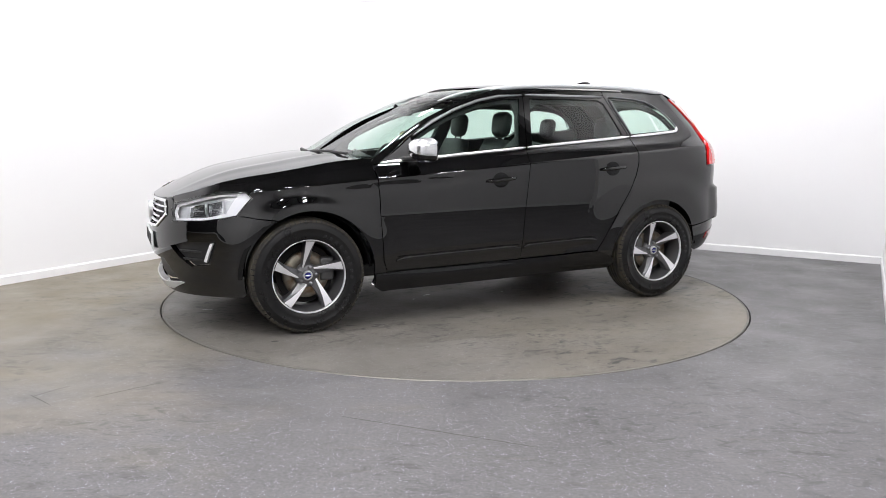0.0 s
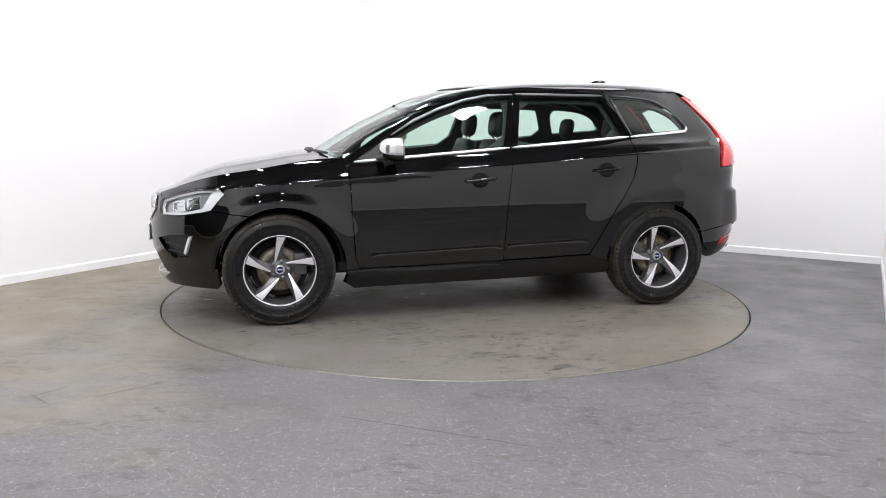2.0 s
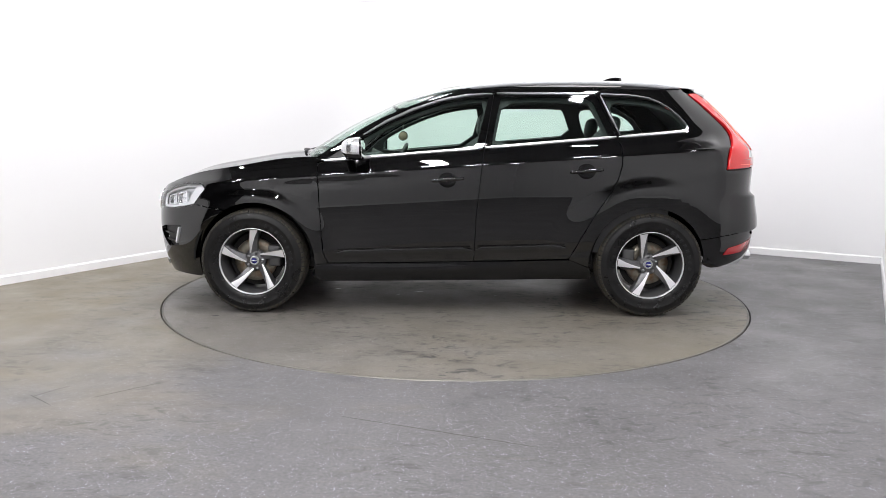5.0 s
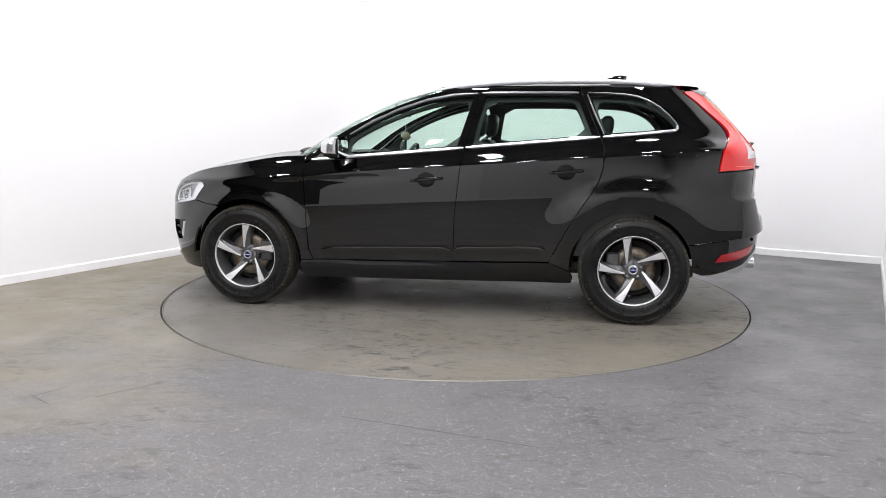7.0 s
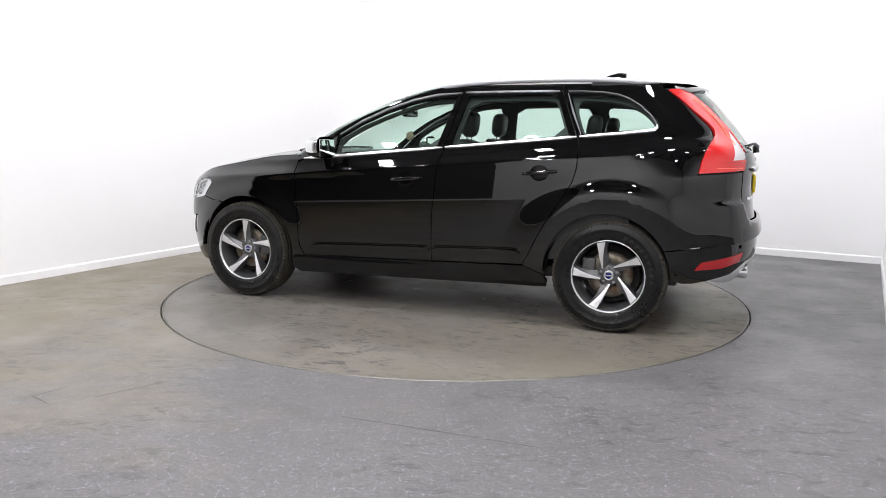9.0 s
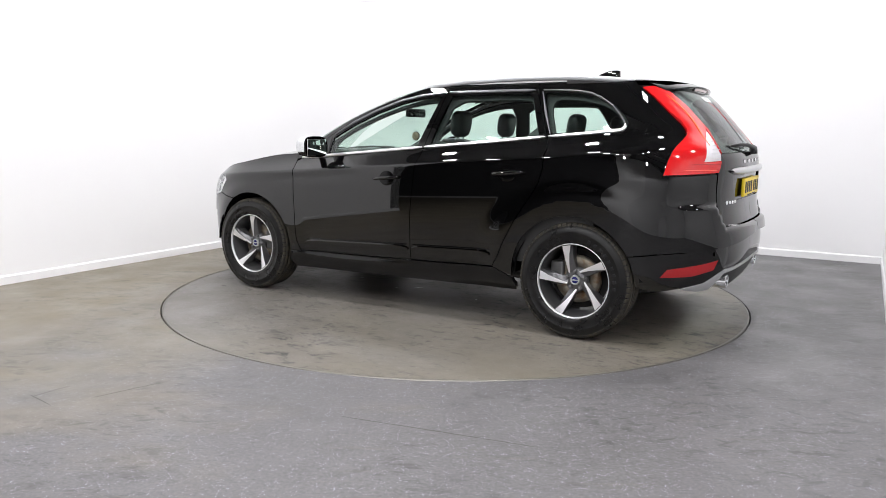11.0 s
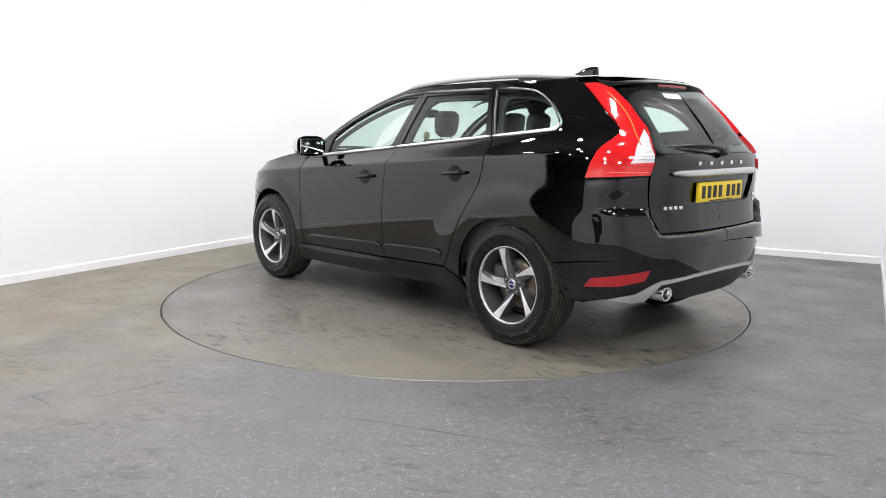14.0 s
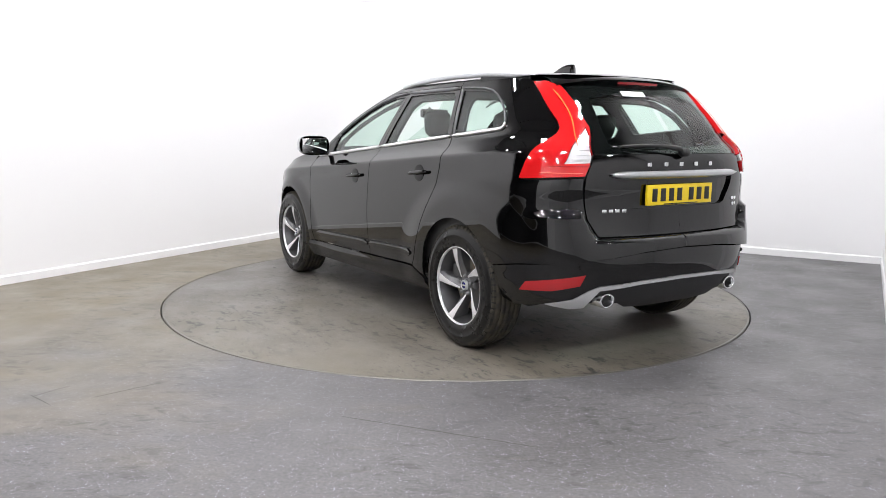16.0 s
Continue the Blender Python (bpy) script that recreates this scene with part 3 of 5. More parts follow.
def strip(name, points, width, lift, mat, parent, upper=False, side=1, label="", thick=0.006):
    """A raised bar that follows the skin through (s, z) points."""
    rows = []
    for i, (s, z) in enumerate(points):
        a, b = points[max(i - 1, 0)], points[min(i + 1, len(points) - 1)]
        p, n = Vector(skin(s, z, upper, side)), skin_normal(s, z, upper, side)
        d = (Vector(skin(*b, upper, side)) - Vector(skin(*a, upper, side))).normalized()
        up = n.cross(d).normalized()
        w = width * (0.35 if i in (0, len(points) - 1) else 1)
        rows.append([p + up * w / 2 * c + n * (lift + thick * h) for c, h in ((-1, -1), (-1, 0.5), (-0.7, 1), (0.7, 1), (1, 0.5), (1, -1))])
    bm = grid_mesh(rows, close=True)
    for r in (rows[0], rows[-1]):
        bm.faces.new([bm.verts.new(q) for q in r])
    bmesh.ops.remove_doubles(bm, verts=bm.verts, dist=1e-6)
    bmesh.ops.recalc_face_normals(bm, faces=bm.faces)
    ob = part(name, bm, mat, parent, label)
    ob.data.set_sharp_from_angle(angle=radians(40))
    return ob


HOOD_EDGE = curve([(0.9, 1.100), (1.1, 1.092), (1.5, 1.028), (1.85, 0.962), (2.03, 0.902), (2.15, 0.852), (2.26, 0.83)])
ROOF_Z = 1.60
LAMP_OUT = S((-1.671, 1.555), (-1.75, 1.4925), (-1.84, 1.411), (-1.925, 1.337), (-1.958, 1.298), (-1.967, 1.265), (-1.955, 1.228), (-1.923, 1.175), (-1.908, 1.12), (-1.893, 1.033))
LAMP_IN = R((0.630, 1.05), (0.605, 1.11), (0.582, 1.161), (0.535, 1.265), (0.520, 1.30), (0.511, 1.436), (0.517, 1.53), (0.556, 1.562))
BUMPER_TOP = S((-1.652, 0.776), (-1.72, 0.815), (-1.805, 0.878), (-1.865, 0.943), (-1.888, 1.027))
CREASE_R = [("S", -1.765, 0.558), ("S", -1.9, 0.579), ("R", 0.58, 0.620), ("R", 0.3, 0.648), ("R", 0.0, 0.657)]
DOOR_F_FRONT = S((0.859, 0.366), (0.887, 0.438), (0.899, 0.604), (0.910, 0.75), (0.914, 0.885), (0.93, 1.043))
A_LINE = S((0.885, 1.070), (0.77, 1.157), (0.65, 1.25), (0.46, 1.362), (0.28, 1.445), (0.08, 1.515), (-0.12, 1.551), (-0.298, 1.560))
B_LINE = S((-0.298, 1.560), (-0.255, 1.33), (-0.225, 1.165), (-0.205, 1.024), (-0.172, 0.716), (-0.160, 0.388))
C_LINE = S((-1.0, 1.563), (-1.14, 1.25), (-1.167, 1.19), (-1.165, 1.06), (-1.14, 0.965), (-1.09, 0.875), (-0.988, 0.72), (-0.90, 0.56), (-0.865, 0.485), (-0.82, 0.410))
GLASS_F = S((0.635, 1.105), (0.625, 1.228), (0.45, 1.332), (0.27, 1.413), (0.07, 1.480), (-0.1, 1.514), (-0.258, 1.522), (-0.17, 1.182), (0.25, 1.142))
GLASS_R = S((-0.345, 1.525), (-0.65, 1.530), (-0.945, 1.526), (-0.985, 1.50), (-1.085, 1.262), (-0.7, 1.226), (-0.275, 1.190), (-0.30, 1.33))
GLASS_Q = S((-1.062, 1.532), (-1.27, 1.523), (-1.42, 1.501), (-1.54, 1.452), (-1.615, 1.383), (-1.645, 1.340), (-1.645, 1.318), (-1.615, 1.306), (-1.4, 1.290), (-1.178, 1.270), (-1.155, 1.295))
LIGHT_F = [("S", 1.709, 0.872), ("S", 1.742, 0.910), ("S", 1.883, 0.906), ("S", 2.02, 0.872), ("F", 0.50, 0.824), ("F", 0.495, 0.765), ("F", 0.525, 0.708), ("S", 1.99, 0.720), ("S", 1.88, 0.738), ("S", 1.804, 0.757)]


def shrink(points, d, upper=False):
    """The same outline drawn in by about d metres, as raw (s, z) points."""
    vs = [(s, z) for s, z in ((sides_of(z, True)[0] + v if k == "A" else v if k == "P" else along(k, v, z, upper), z) for k, v, z in points)]
    n = len(vs)
    area = sum(a[0] * b[1] - b[0] * a[1] for a, b in zip(vs, vs[1:] + vs[:1]))
    out = []
    for i, p in enumerate(vs):
        a, b = Vector(vs[i - 1]), Vector(vs[(i + 1) % n])
        t0, t1 = (Vector(p) - a).normalized(), (b - Vector(p)).normalized()
        t = (t0 + t1).normalized()
        m = Vector((-t.y, t.x)) * (1 if area > 0 else -1) * d / max(0.5, t.dot(t1))
        out.append(("P", p[0] + m.x, p[1] + m.y))
    return out


def slab(x0, x1, y0, y1, z0, z1, r=0.04):
    return box(x0, y0, z0, x1, y1, z1, r)


def car_body(car):
    """All painted and plastic panels, glass and trim."""
    for side in (1, -1):
        # doors with their glass
        g = 0.0025
        front = S((0.86, 0.366), (0.35, 0.374)) + S((-0.160 + g, 0.385)) + [("S", x + g, z) for _, x, z in B_LINE[::-1]][1:] + A_LINE[::-1][1:] + DOOR_F_FRONT[::-1]
        door = panel("door", [front, GLASS_F], PAINT, car, True, (side,), label="glossy black front door", skirt=0.02)
        panel("window", [shrink(GLASS_F, -0.004, True)], GLASS, door, True, (side,), -0.006, 0, 0.06)
        rear = [("S", x - g, z) for _, x, z in B_LINE] + S((-0.5, 0.396), (-0.815, 0.410)) + [("S", x + 2 * g, z) for _, x, z in C_LINE[::-1]][1:] + S((-0.65, 1.566))
        door_r = panel("door", [rear, GLASS_R], PAINT, car, True, (side,), label="glossy black rear door", skirt=0.02)
        panel("window", [shrink(GLASS_R, -0.004, True)], GLASS, door_r, True, (side,), -0.006, 0, 0.06)
        for d, x0, x1 in ((door, 0.80, -0.145), (door_r, -0.175, -0.80)):
            strip("moulding", [(x, 0.458 - 0.034 * x) for x in steps(x0, x1, 16)], 0.050, 0.004, PAINT, d, side=side)
            strip("moulding_edge", [(x, 0.487 - 0.034 * x) for x in steps(x0 - 0.01, x1 + 0.01, 16)], 0.0045, 0.007, GLOSS_BLACK, d, side=side)
        for d, x0, x1 in ((door, 0.885, -0.214), (door_r, -0.232, -1.135)):
            strip("belt_trim", [(x, belt(x) + 0.004) for x in steps(x0, x1, 18)], 0.019, 0.007, BRIGHT_TRIM, d, True, side, "bright chrome window trim")
        strip("frame_trim", [(x, z) for x, z in ((0.62, 1.252), (0.46, 1.347), (0.28, 1.43), (0.08, 1.498), (-0.1, 1.534), (-0.285, 1.545))], 0.02, 0.004, SATIN_DARK, door, True, side)
        strip("frame_trim", [(x, 1.549) for x in steps(-0.315, -0.985, 10)], 0.02, 0.004, SATIN_DARK, door_r, True, side)
        for d, x, z in ((door, 0.025, 0.953), (door_r, -0.925, 1.02)):
            handle(d, x, z, side)
        # cabin lining round the windows
        inner = S((0.80, 1.09), (0.66, 1.225), (0.46, 1.345), (0.28, 1.42), (0.08, 1.49), (-0.1, 1.535), (-0.3, 1.55), (-0.65, 1.555), (-1.0, 1.555), (-1.3, 1.54), (-1.45, 1.51), (-1.6, 1.43), (-1.70, 1.32), (-1.70, 1.20), (-1.15, 1.15), (-0.2, 1.07), (0.4, 1.02), (0.78, 1.0))
        panel("cabin_lining", [inner, shrink(GLASS_F, 0.010, True), shrink(GLASS_R, 0.016, True), shrink(GLASS_Q, 0.018, True)], TRIM_DARK, car, True, (side,), -0.045, 0.02, 0.05, smooth=(0, 1, 1, 2), label="dark cabin lining round the windows")
        # sail and mirror
        panel("sail", [S((0.865, 1.088), (0.77, 1.147), (0.645, 1.238), (0.64, 1.106))], PLASTIC, door, True, (side,), 0.003, 0.006)
        mirror(car, side)
        # quarter panel with D pillar
        quarter = [("S", x - g, z) for _, x, z in C_LINE] + S((-0.85, 0.36), (-0.975, 0.345)) + arch(REAR_AXLE, -5, 129) + BUMPER_TOP
        quarter = [p for p in quarter] + [(k, v, z) for k, v, z in LAMP_OUT[::-1]] + S((-1.64, 1.575), (-1.62, ROOF_Z), (-1.3, ROOF_Z), (-1.005, ROOF_Z))
        q = panel("rear_quarter", [quarter, GLASS_Q], PAINT, car, True, (side,), label="glossy black rear quarter panel")
        panel("window", [shrink(GLASS_Q, -0.004, True)], GLASS, q, True, (side,), -0.004, 0, 0.06)
        strip("belt_trim", [(x, belt(x) + 0.004) for x in steps(-1.155, -1.61, 8)] + [(-1.645, 1.298), (-1.662, 1.312), (-1.664, 1.330)], 0.019, 0.007, BRIGHT_TRIM, q, True, side, "bright chrome window trim")
        strip("frame_trim", [(-1.165, 1.262), (-1.10, 1.40), (-1.043, 1.535)], 0.016, 0.004, SATIN_DARK, q, True, side)
        strip("frame_trim", [(-1.045, 1.548), (-1.16, 1.545), (-1.28, 1.538), (-1.4, 1.522), (-1.48, 1.496), (-1.56, 1.452), (-1.625, 1.392), (-1.658, 1.345), (-1.662, 1.325)], 0.010, 0.004, SATIN_DARK, q, True, side)
        # screen pillar and roof side
        pillar = [("S", x + g, z + g) for _, x, z in A_LINE] + S((-0.65, 1.568), (-0.998, 1.566), (-0.998, ROOF_Z), (-0.3, ROOF_Z)) + [("A", 0.10, z) for z in steps(ROOF_Z, 1.12, 14)] + S((0.935, 1.09), (0.94, 1.062))
        panel("roof_side", [pillar], PAINT, car, True, (side,), res=0.02, label="glossy black screen pillar and roof side")
        # wing
        wing = S((0.865, 0.362), (0.895, 0.438), (0.905, 0.604), (0.918, 0.80), (0.921, 0.885), (0.937, 1.043), (0.94, 1.10))
        wing += [("S", x, HOOD_EDGE(x)) for x in steps(1.0, 2.03, 16)] + [("F", 0.455, 0.862), ("F", 0.482, 0.846)]
        wing += [LIGHT_F[i] for i in (4, 3, 2, 1, 0, 9)] + S((1.766, 0.760), (1.69, 0.745), (1.605, 0.737)) + arch(FRONT_AXLE, 60.5, 187) + S((0.93, 0.285), (0.88, 0.29))
        panel("wing", [wing], PAINT, car, False, (side,), label="glossy black front wing")
        # sill
        sill = S((0.955, 0.27), (0.945, 0.355), (0.35, 0.366), (-0.5, 0.386), (-0.83, 0.40), (-0.965, 0.345), (-0.985, 0.30), (-0.975, 0.262), (-0.5, 0.250), (0.35, 0.238), (0.9, 0.232))
        panel("sill", [sill], GLOSS_BLACK, car, False, (side,), 0.006, 0.03, label="gloss black sill cladding", shape=lambda s, z: 0.012 * math.exp(-((z - 0.315) / 0.03) ** 2))
        # wheel housings
        for axle in (FRONT_AXLE, REAR_AXLE):
            rows = [[(axle + r * math.cos(a), side * y, 0.372 + r * math.sin(a)) for a in [radians(d) for d in range(0, 181, 8)]] for r, y in ((0.408, 0.875), (0.43, 0.86), (0.43, 0.50), (0.05, 0.50))]
            part("wheel_housing", grid_mesh(rows), LINER, car)
        rear_lamp(car, side)
        head_lamp(car, side)

    both = (1, -1)
    # tailgate with glass
    gate = R((0.0, 1.166), (0.3, 1.166), (0.574, 1.163), (0.600, 1.10), (0.622, 1.052), (0.620, 0.87), (0.612, 0.83), (0.562, 0.742), (0.3, 0.738), (0.0, 0.736))
    hollow = R((0.0, 1.038), (0.47, 1.038), (0.455, 0.98), (0.40, 0.895), (0.36, 0.88), (0.0, 0.88))
    hollow = hollow[1:-1]
    left_gate = gate[1:-1]
    gate_loop = R((0.0, 1.166)) + left_gate + R((0.0, 0.736), (0.0, 0.88)) + hollow[::-1] + R((0.0, 1.038))
    tg = panel("tailgate", [gate_loop], PAINT, car, False, both, skirt=0.020, label="glossy black tailgate")
    panel("plate_recess", [R((0.0, 1.038)) + hollow + R((0.0, 0.88))], PAINT, tg, False, both, -0.016, 0)
    rg = R((0.0, 1.172), (0.3, 1.172), (0.573, 1.170), (0.530, 1.265), (0.514, 1.31), (0.503, 1.43), (0.508, 1.54), (0.3, 1.57), (0.0, 1.572))
    panel("rear_window", [rg], GLASS, tg, False, both, -0.004, 0, 0.05)
    frit = R((0.0, 1.172), (0.3, 1.172), (0.573, 1.170), (0.530, 1.265), (0.514, 1.31), (0.503, 1.43), (0.508, 1.54), (0.3, 1.57), (0.0, 1.572),
             (0.0, 1.50), (0.3, 1.495), (0.42, 1.47), (0.43, 1.40), (0.45, 1.30), (0.46, 1.225), (0.3, 1.212), (0.0, 1.210))
    panel("window_border", [frit], GLOSS_BLACK, tg, False, both, -0.009, 0, 0.05)
    panel("window_sticker", [R((0.01, 1.482), (0.19, 1.482), (0.19, 1.512), (0.01, 1.512))], WHITE_CARD, tg, False, (1,), -0.001, 0, 0.05, label="small pale dealer sticker")
    # rear bumper, upper and lower
    up = BUMPER_TOP + R((0.636, 1.043), (0.627, 0.87), (0.618, 0.825), (0.568, 0.733), (0.3, 0.729), (0.0, 0.727)) + [(k, v, z + 0.0035) for k, v, z in CREASE_R[::-1]] + arch(REAR_AXLE, 153, 129, n=4)
    def bolster(s_, z):
        """Raised shoulders beside the tailgate and a shelf below it."""
        x, y, _ = skin(s_, z)
        top = 0.735 + 0.135 * ease((y - 0.575) / 0.075)
        return 0.032 * ease((top - z + 0.006) / 0.034) * ease((-1.92 - x) / 0.17) * ease((z - 0.56) / 0.05)
    rb = panel("rear_bumper", [up], PAINT, car, False, both, skirt=0.05, res=0.0165, label="glossy black rear bumper", shape=bolster)
    low = [(k, v, z - 0.0035) for k, v, z in CREASE_R] + R((0.0, 0.50), (0.3, 0.495), (0.55, 0.478), (0.60, 0.455), (0.66, 0.40)) + S((-2.0, 0.368), (-1.90, 0.345), (-1.835, 0.343), (-1.79, 0.36)) + arch(REAR_AXLE, 180, 154, n=4)
    lower = panel("lower_bumper", [low], PAINT, rb, False, both, label="glossy black lower rear bumper")
    # silver insert and diffuser
    silver = R((0.0, 0.497), (0.3, 0.492), (0.548, 0.475), (0.598, 0.452), (0.658, 0.398)) + S((-2.0, 0.365), (-2.03, 0.356)) + R((0.64, 0.342), (0.585, 0.352), (0.545, 0.452), (0.3, 0.474), (0.0, 0.479))
    panel("bumper_insert", [silver], SILVER, rb, False, both, 0.004, 0.03, 0.02, label="silver painted bumper insert")
    diff = R((0.0, 0.476), (0.3, 0.471), (0.542, 0.449), (0.57, 0.37), (0.40, 0.36), (0.34, 0.33), (0.2, 0.32), (0.0, 0.318))
    panel("diffuser", [diff], PLASTIC, rb, False, both, -0.012, 0.03, 0.03)
    for side in (1, -1):
        ref = [("S", -1.905, 0.44), ("S", -1.945, 0.490), ("R", 0.72, 0.520), ("R", 0.628, 0.541), ("R", 0.645, 0.482), ("R", 0.75, 0.448)]
        panel("reflector", [ref], RED_DEEP, rb, False, (side,), 0.004, 0.01, 0.02, label="red rear reflector")
        p = Vector(skin(along("R", 0.655, 0.578), 0.578, False, side))
        bm = spin([(0.0, 0.0), (0.011, 0.0), (0.0125, -0.003)], 16)
        part("parking_sensor", bm, GLOSS_BLACK, rb, at=Matrix.Translation(p) @ Matrix.Rotation(radians(125 if side == 1 else 55), 4, "Z") @ Matrix.Rotation(radians(0), 4, "X"))
        # tail pipe
        prof = [(0.034, 0.10), (0.034, 0.0), (0.036, -0.004), (0.043, -0.004), (0.045, 0.0), (0.045, 0.10)]
        pipe = spin(prof, 32)
        m = Matrix.Translation((-2.215, side * 0.50, 0.395)) @ Matrix.Rotation(radians(-90), 4, "Z") @ Matrix.Diagonal((1.15, 1, 0.9, 1))
        tp = part("tail_pipe", pipe, CHROME, car, "polished chrome tail pipe", m)
        part("bore", spin([(0.0, 0.06), (0.0345, 0.06)], 24), PIT, tp)
    # bar over the plate, plate, marks
    rows = []
    for y in steps(0.50, -0.50, 30):
        s = along("R", abs(y), 1.06)
        p = Vector(skin(s, 1.06, False, 1 if y >= 0 else -1))
        h = 0.030 * (1 - 0.75 * max(0, (abs(y) - 0.40) / 0.10) ** 2)
        rows.append([p + Vector((-dx, 0, dz)) for dx, dz in ((-0.006, -h * .7), (0.012, -h * .75), (0.022, -h * 0.3), (0.020, h * 0.4), (0.008, h * .62), (-0.006, h * .6))])
    bm = grid_mesh(rows, close=True)
    bmesh.ops.recalc_face_normals(bm, faces=bm.faces)
    part("gate_bar", bm, SATIN, tg, "satin silver bar over the number plate")
    plate = part("number_plate", box(-2.240, -0.26, 0.893, -2.222, 0.26, 1.004, 0.003), YELLOW, tg, "yellow rear number plate with black characters")
    for i, y in enumerate((0.205, 0.14, 0.075, 0.01, -0.085, -0.15, -0.215)):
        part("character_bar", box(-2.2425, y - 0.019, 0.914, -2.2395, y + 0.019, 0.984, 0.0008), INK, plate)
    part("dealer_strip", box(-2.2415, -0.14, 0.8955, -2.2395, 0.13, 0.901), INK, plate)
    for y in (0.245, 0.12, 0.0, -0.12, -0.245):
        mark(tg, y, 1.112, 0.030, 0.022)
    for y in (0.525, 0.487, 0.448, 0.405):
        mark(tg, y, 0.872, 0.026, 0.020)
    for y, z, w in ((-0.50, 0.905, 0.03), (-0.535, 0.905, 0.03), (-0.505, 0.872, 0.02), (-0.532, 0.872, 0.02)):
        mark(tg, y, z, w, 0.02)
    # wiper
    wp = part("wiper", tube([(-2.235, 0.0, 1.172), (-2.24, 0.03, 1.195), (-2.222, 0.16, 1.212), (-2.205, 0.30, 1.214), (-2.175, 0.40, 1.208)], [0.019, 0.016, 0.011, 0.008, 0.006], 10), PLASTIC, car, "black rear wiper")
    part("blade", tube([(-2.2, 0.06, 1.2), (-2.19, 0.25, 1.204), (-2.150, 0.45, 1.202)], 0.006, 8), RUBBER, wp)
    part("pivot", tube([(-2.215, -0.012, 1.172), (-2.255, -0.012, 1.178)], 0.024, 16), PLASTIC, wp)
    # spoiler
    rows = []
    for y in steps(0.545, -0.545, 40):
        e = abs(y) / 0.545
        tip = -1.905 + 0.10 * e ** 2.5
        lead = -1.60
        z_tip = 1.584 - 0.040 * e ** 2.4
        top0 = roof_height(lead, y) + 0.003
        mid = (lead + tip) / 2
        rows.append([Vector(p) for p in ((lead, y, top0), (mid, y, (top0 + z_tip) / 2 + 0.012), (tip + 0.02, y, z_tip + 0.004), (tip, y, z_tip - 0.006), (tip + 0.012, y, z_tip - 0.016),
                                        (tip + 0.09, y, z_tip - 0.040 + 0.022 * e ** 3), (tip + 0.16, y, z_tip - 0.052 + 0.025 * e ** 3))])
    bm = grid_mesh(rows)
    bmesh.ops.recalc_face_normals(bm, faces=bm.faces)
    sp = part("spoiler", bm, PAINT, car, "glossy black roof spoiler")
    sp.data.set_sharp_from_angle(angle=radians(50))
    rows = [[(-1.935 + 0.10 * (abs(y) / .6) ** 2.5 + dx, y, 1.567 + dz) for dx, dz in ((0.045, 0.0), (0.05, -0.014))] for y in steps(0.16, -0.16, 8)]
    part("brake_light", grid_mesh(rows), RED_DEEP, sp, "dark red high brake light")

    # screen, roof, bonnet
    ws = [("A", 0.105, z) for z in steps(1.10, 1.585, 12)] + [("A", v, 1.588) for v in steps(0.15, WRAP, 6)] + [("A", v, 1.10) for v in steps(WRAP, 0.2, 6)]
    panel("windscreen", [ws], GLASS, car, True, both, -0.003, 0, 0.06)
    border = [("A", 0.10, z) for z in steps(1.09, 1.592, 12)] + [("A", v, 1.596) for v in steps(0.15, WRAP, 6)] + [("A", v, 1.55) for v in steps(WRAP, 0.2, 6)] + [("A", 0.16, z) for z in steps(1.52, 1.12, 10)] + [("A", v, 1.12) for v in steps(0.2, WRAP, 6)] + [("A", v, 1.09) for v in steps(WRAP, 0.2, 6)]
    panel("screen_border", [border], GLOSS_BLACK, car, True, both, -0.007, 0, 0.05)
    roof_cap(car)
    bonnet(car)
    front_end(car)
    for side in (1, -1):
        roof_rail(car, side)
    fin = bmesh.new()
    rows = []
    for i in range(9):
        t = i / 8
        x, h, w = -1.14 - 0.19 * t, 0.064 * math.sin(t * math.pi * 0.60) ** 0.8, 0.032 * (1 - 0.45 * t)
        z0 = roof_height(x, 0) - 0.004
        rows.append([(x, w * math.cos(a) * (1 if k else 1), z0 + (h + 0.004) * max(0, math.sin(a)) ** 0.7) for k, a in enumerate(steps(0, math.pi, 10))])
    bm = grid_mesh(rows)
    bm.faces.new([bm.verts.new(p) for p in rows[-1]])
    bmesh.ops.remove_doubles(bm, verts=bm.verts, dist=1e-5)
    bmesh.ops.recalc_face_normals(bm, faces=bm.faces)
    part("aerial_fin", bm, PAINT, car, "small black aerial fin")
    # underbody
    part("underbody", box(-1.80, -0.70, 0.30, 1.78, 0.70, 0.38, 0.02), PLASTIC, car)
    for axle in (FRONT_AXLE, REAR_AXLE):
        part("axle_beam", tube([(axle, -0.72, 0.33), (axle, 0.72, 0.33)], 0.045, 10), PLASTIC, car)


def mark(parent, y, z, w, h):
    """A small raised silver block standing for one sign of the badge."""
    p = Vector(skin(along("R", abs(y), z), z, False, 1 if y >= 0 else -1))
    a = math.atan2((abs(y) / 0.9) ** 2 * 0.9, 1) * (1 if y > 0 else -1)
    part("badge_bar", box(-0.004, -w / 2, -h / 2, 0.003, w / 2, h / 2, 0.002), CHROME, parent, at=Matrix.Translation(p) @ Matrix.Rotation(-a, 4, "Z"))


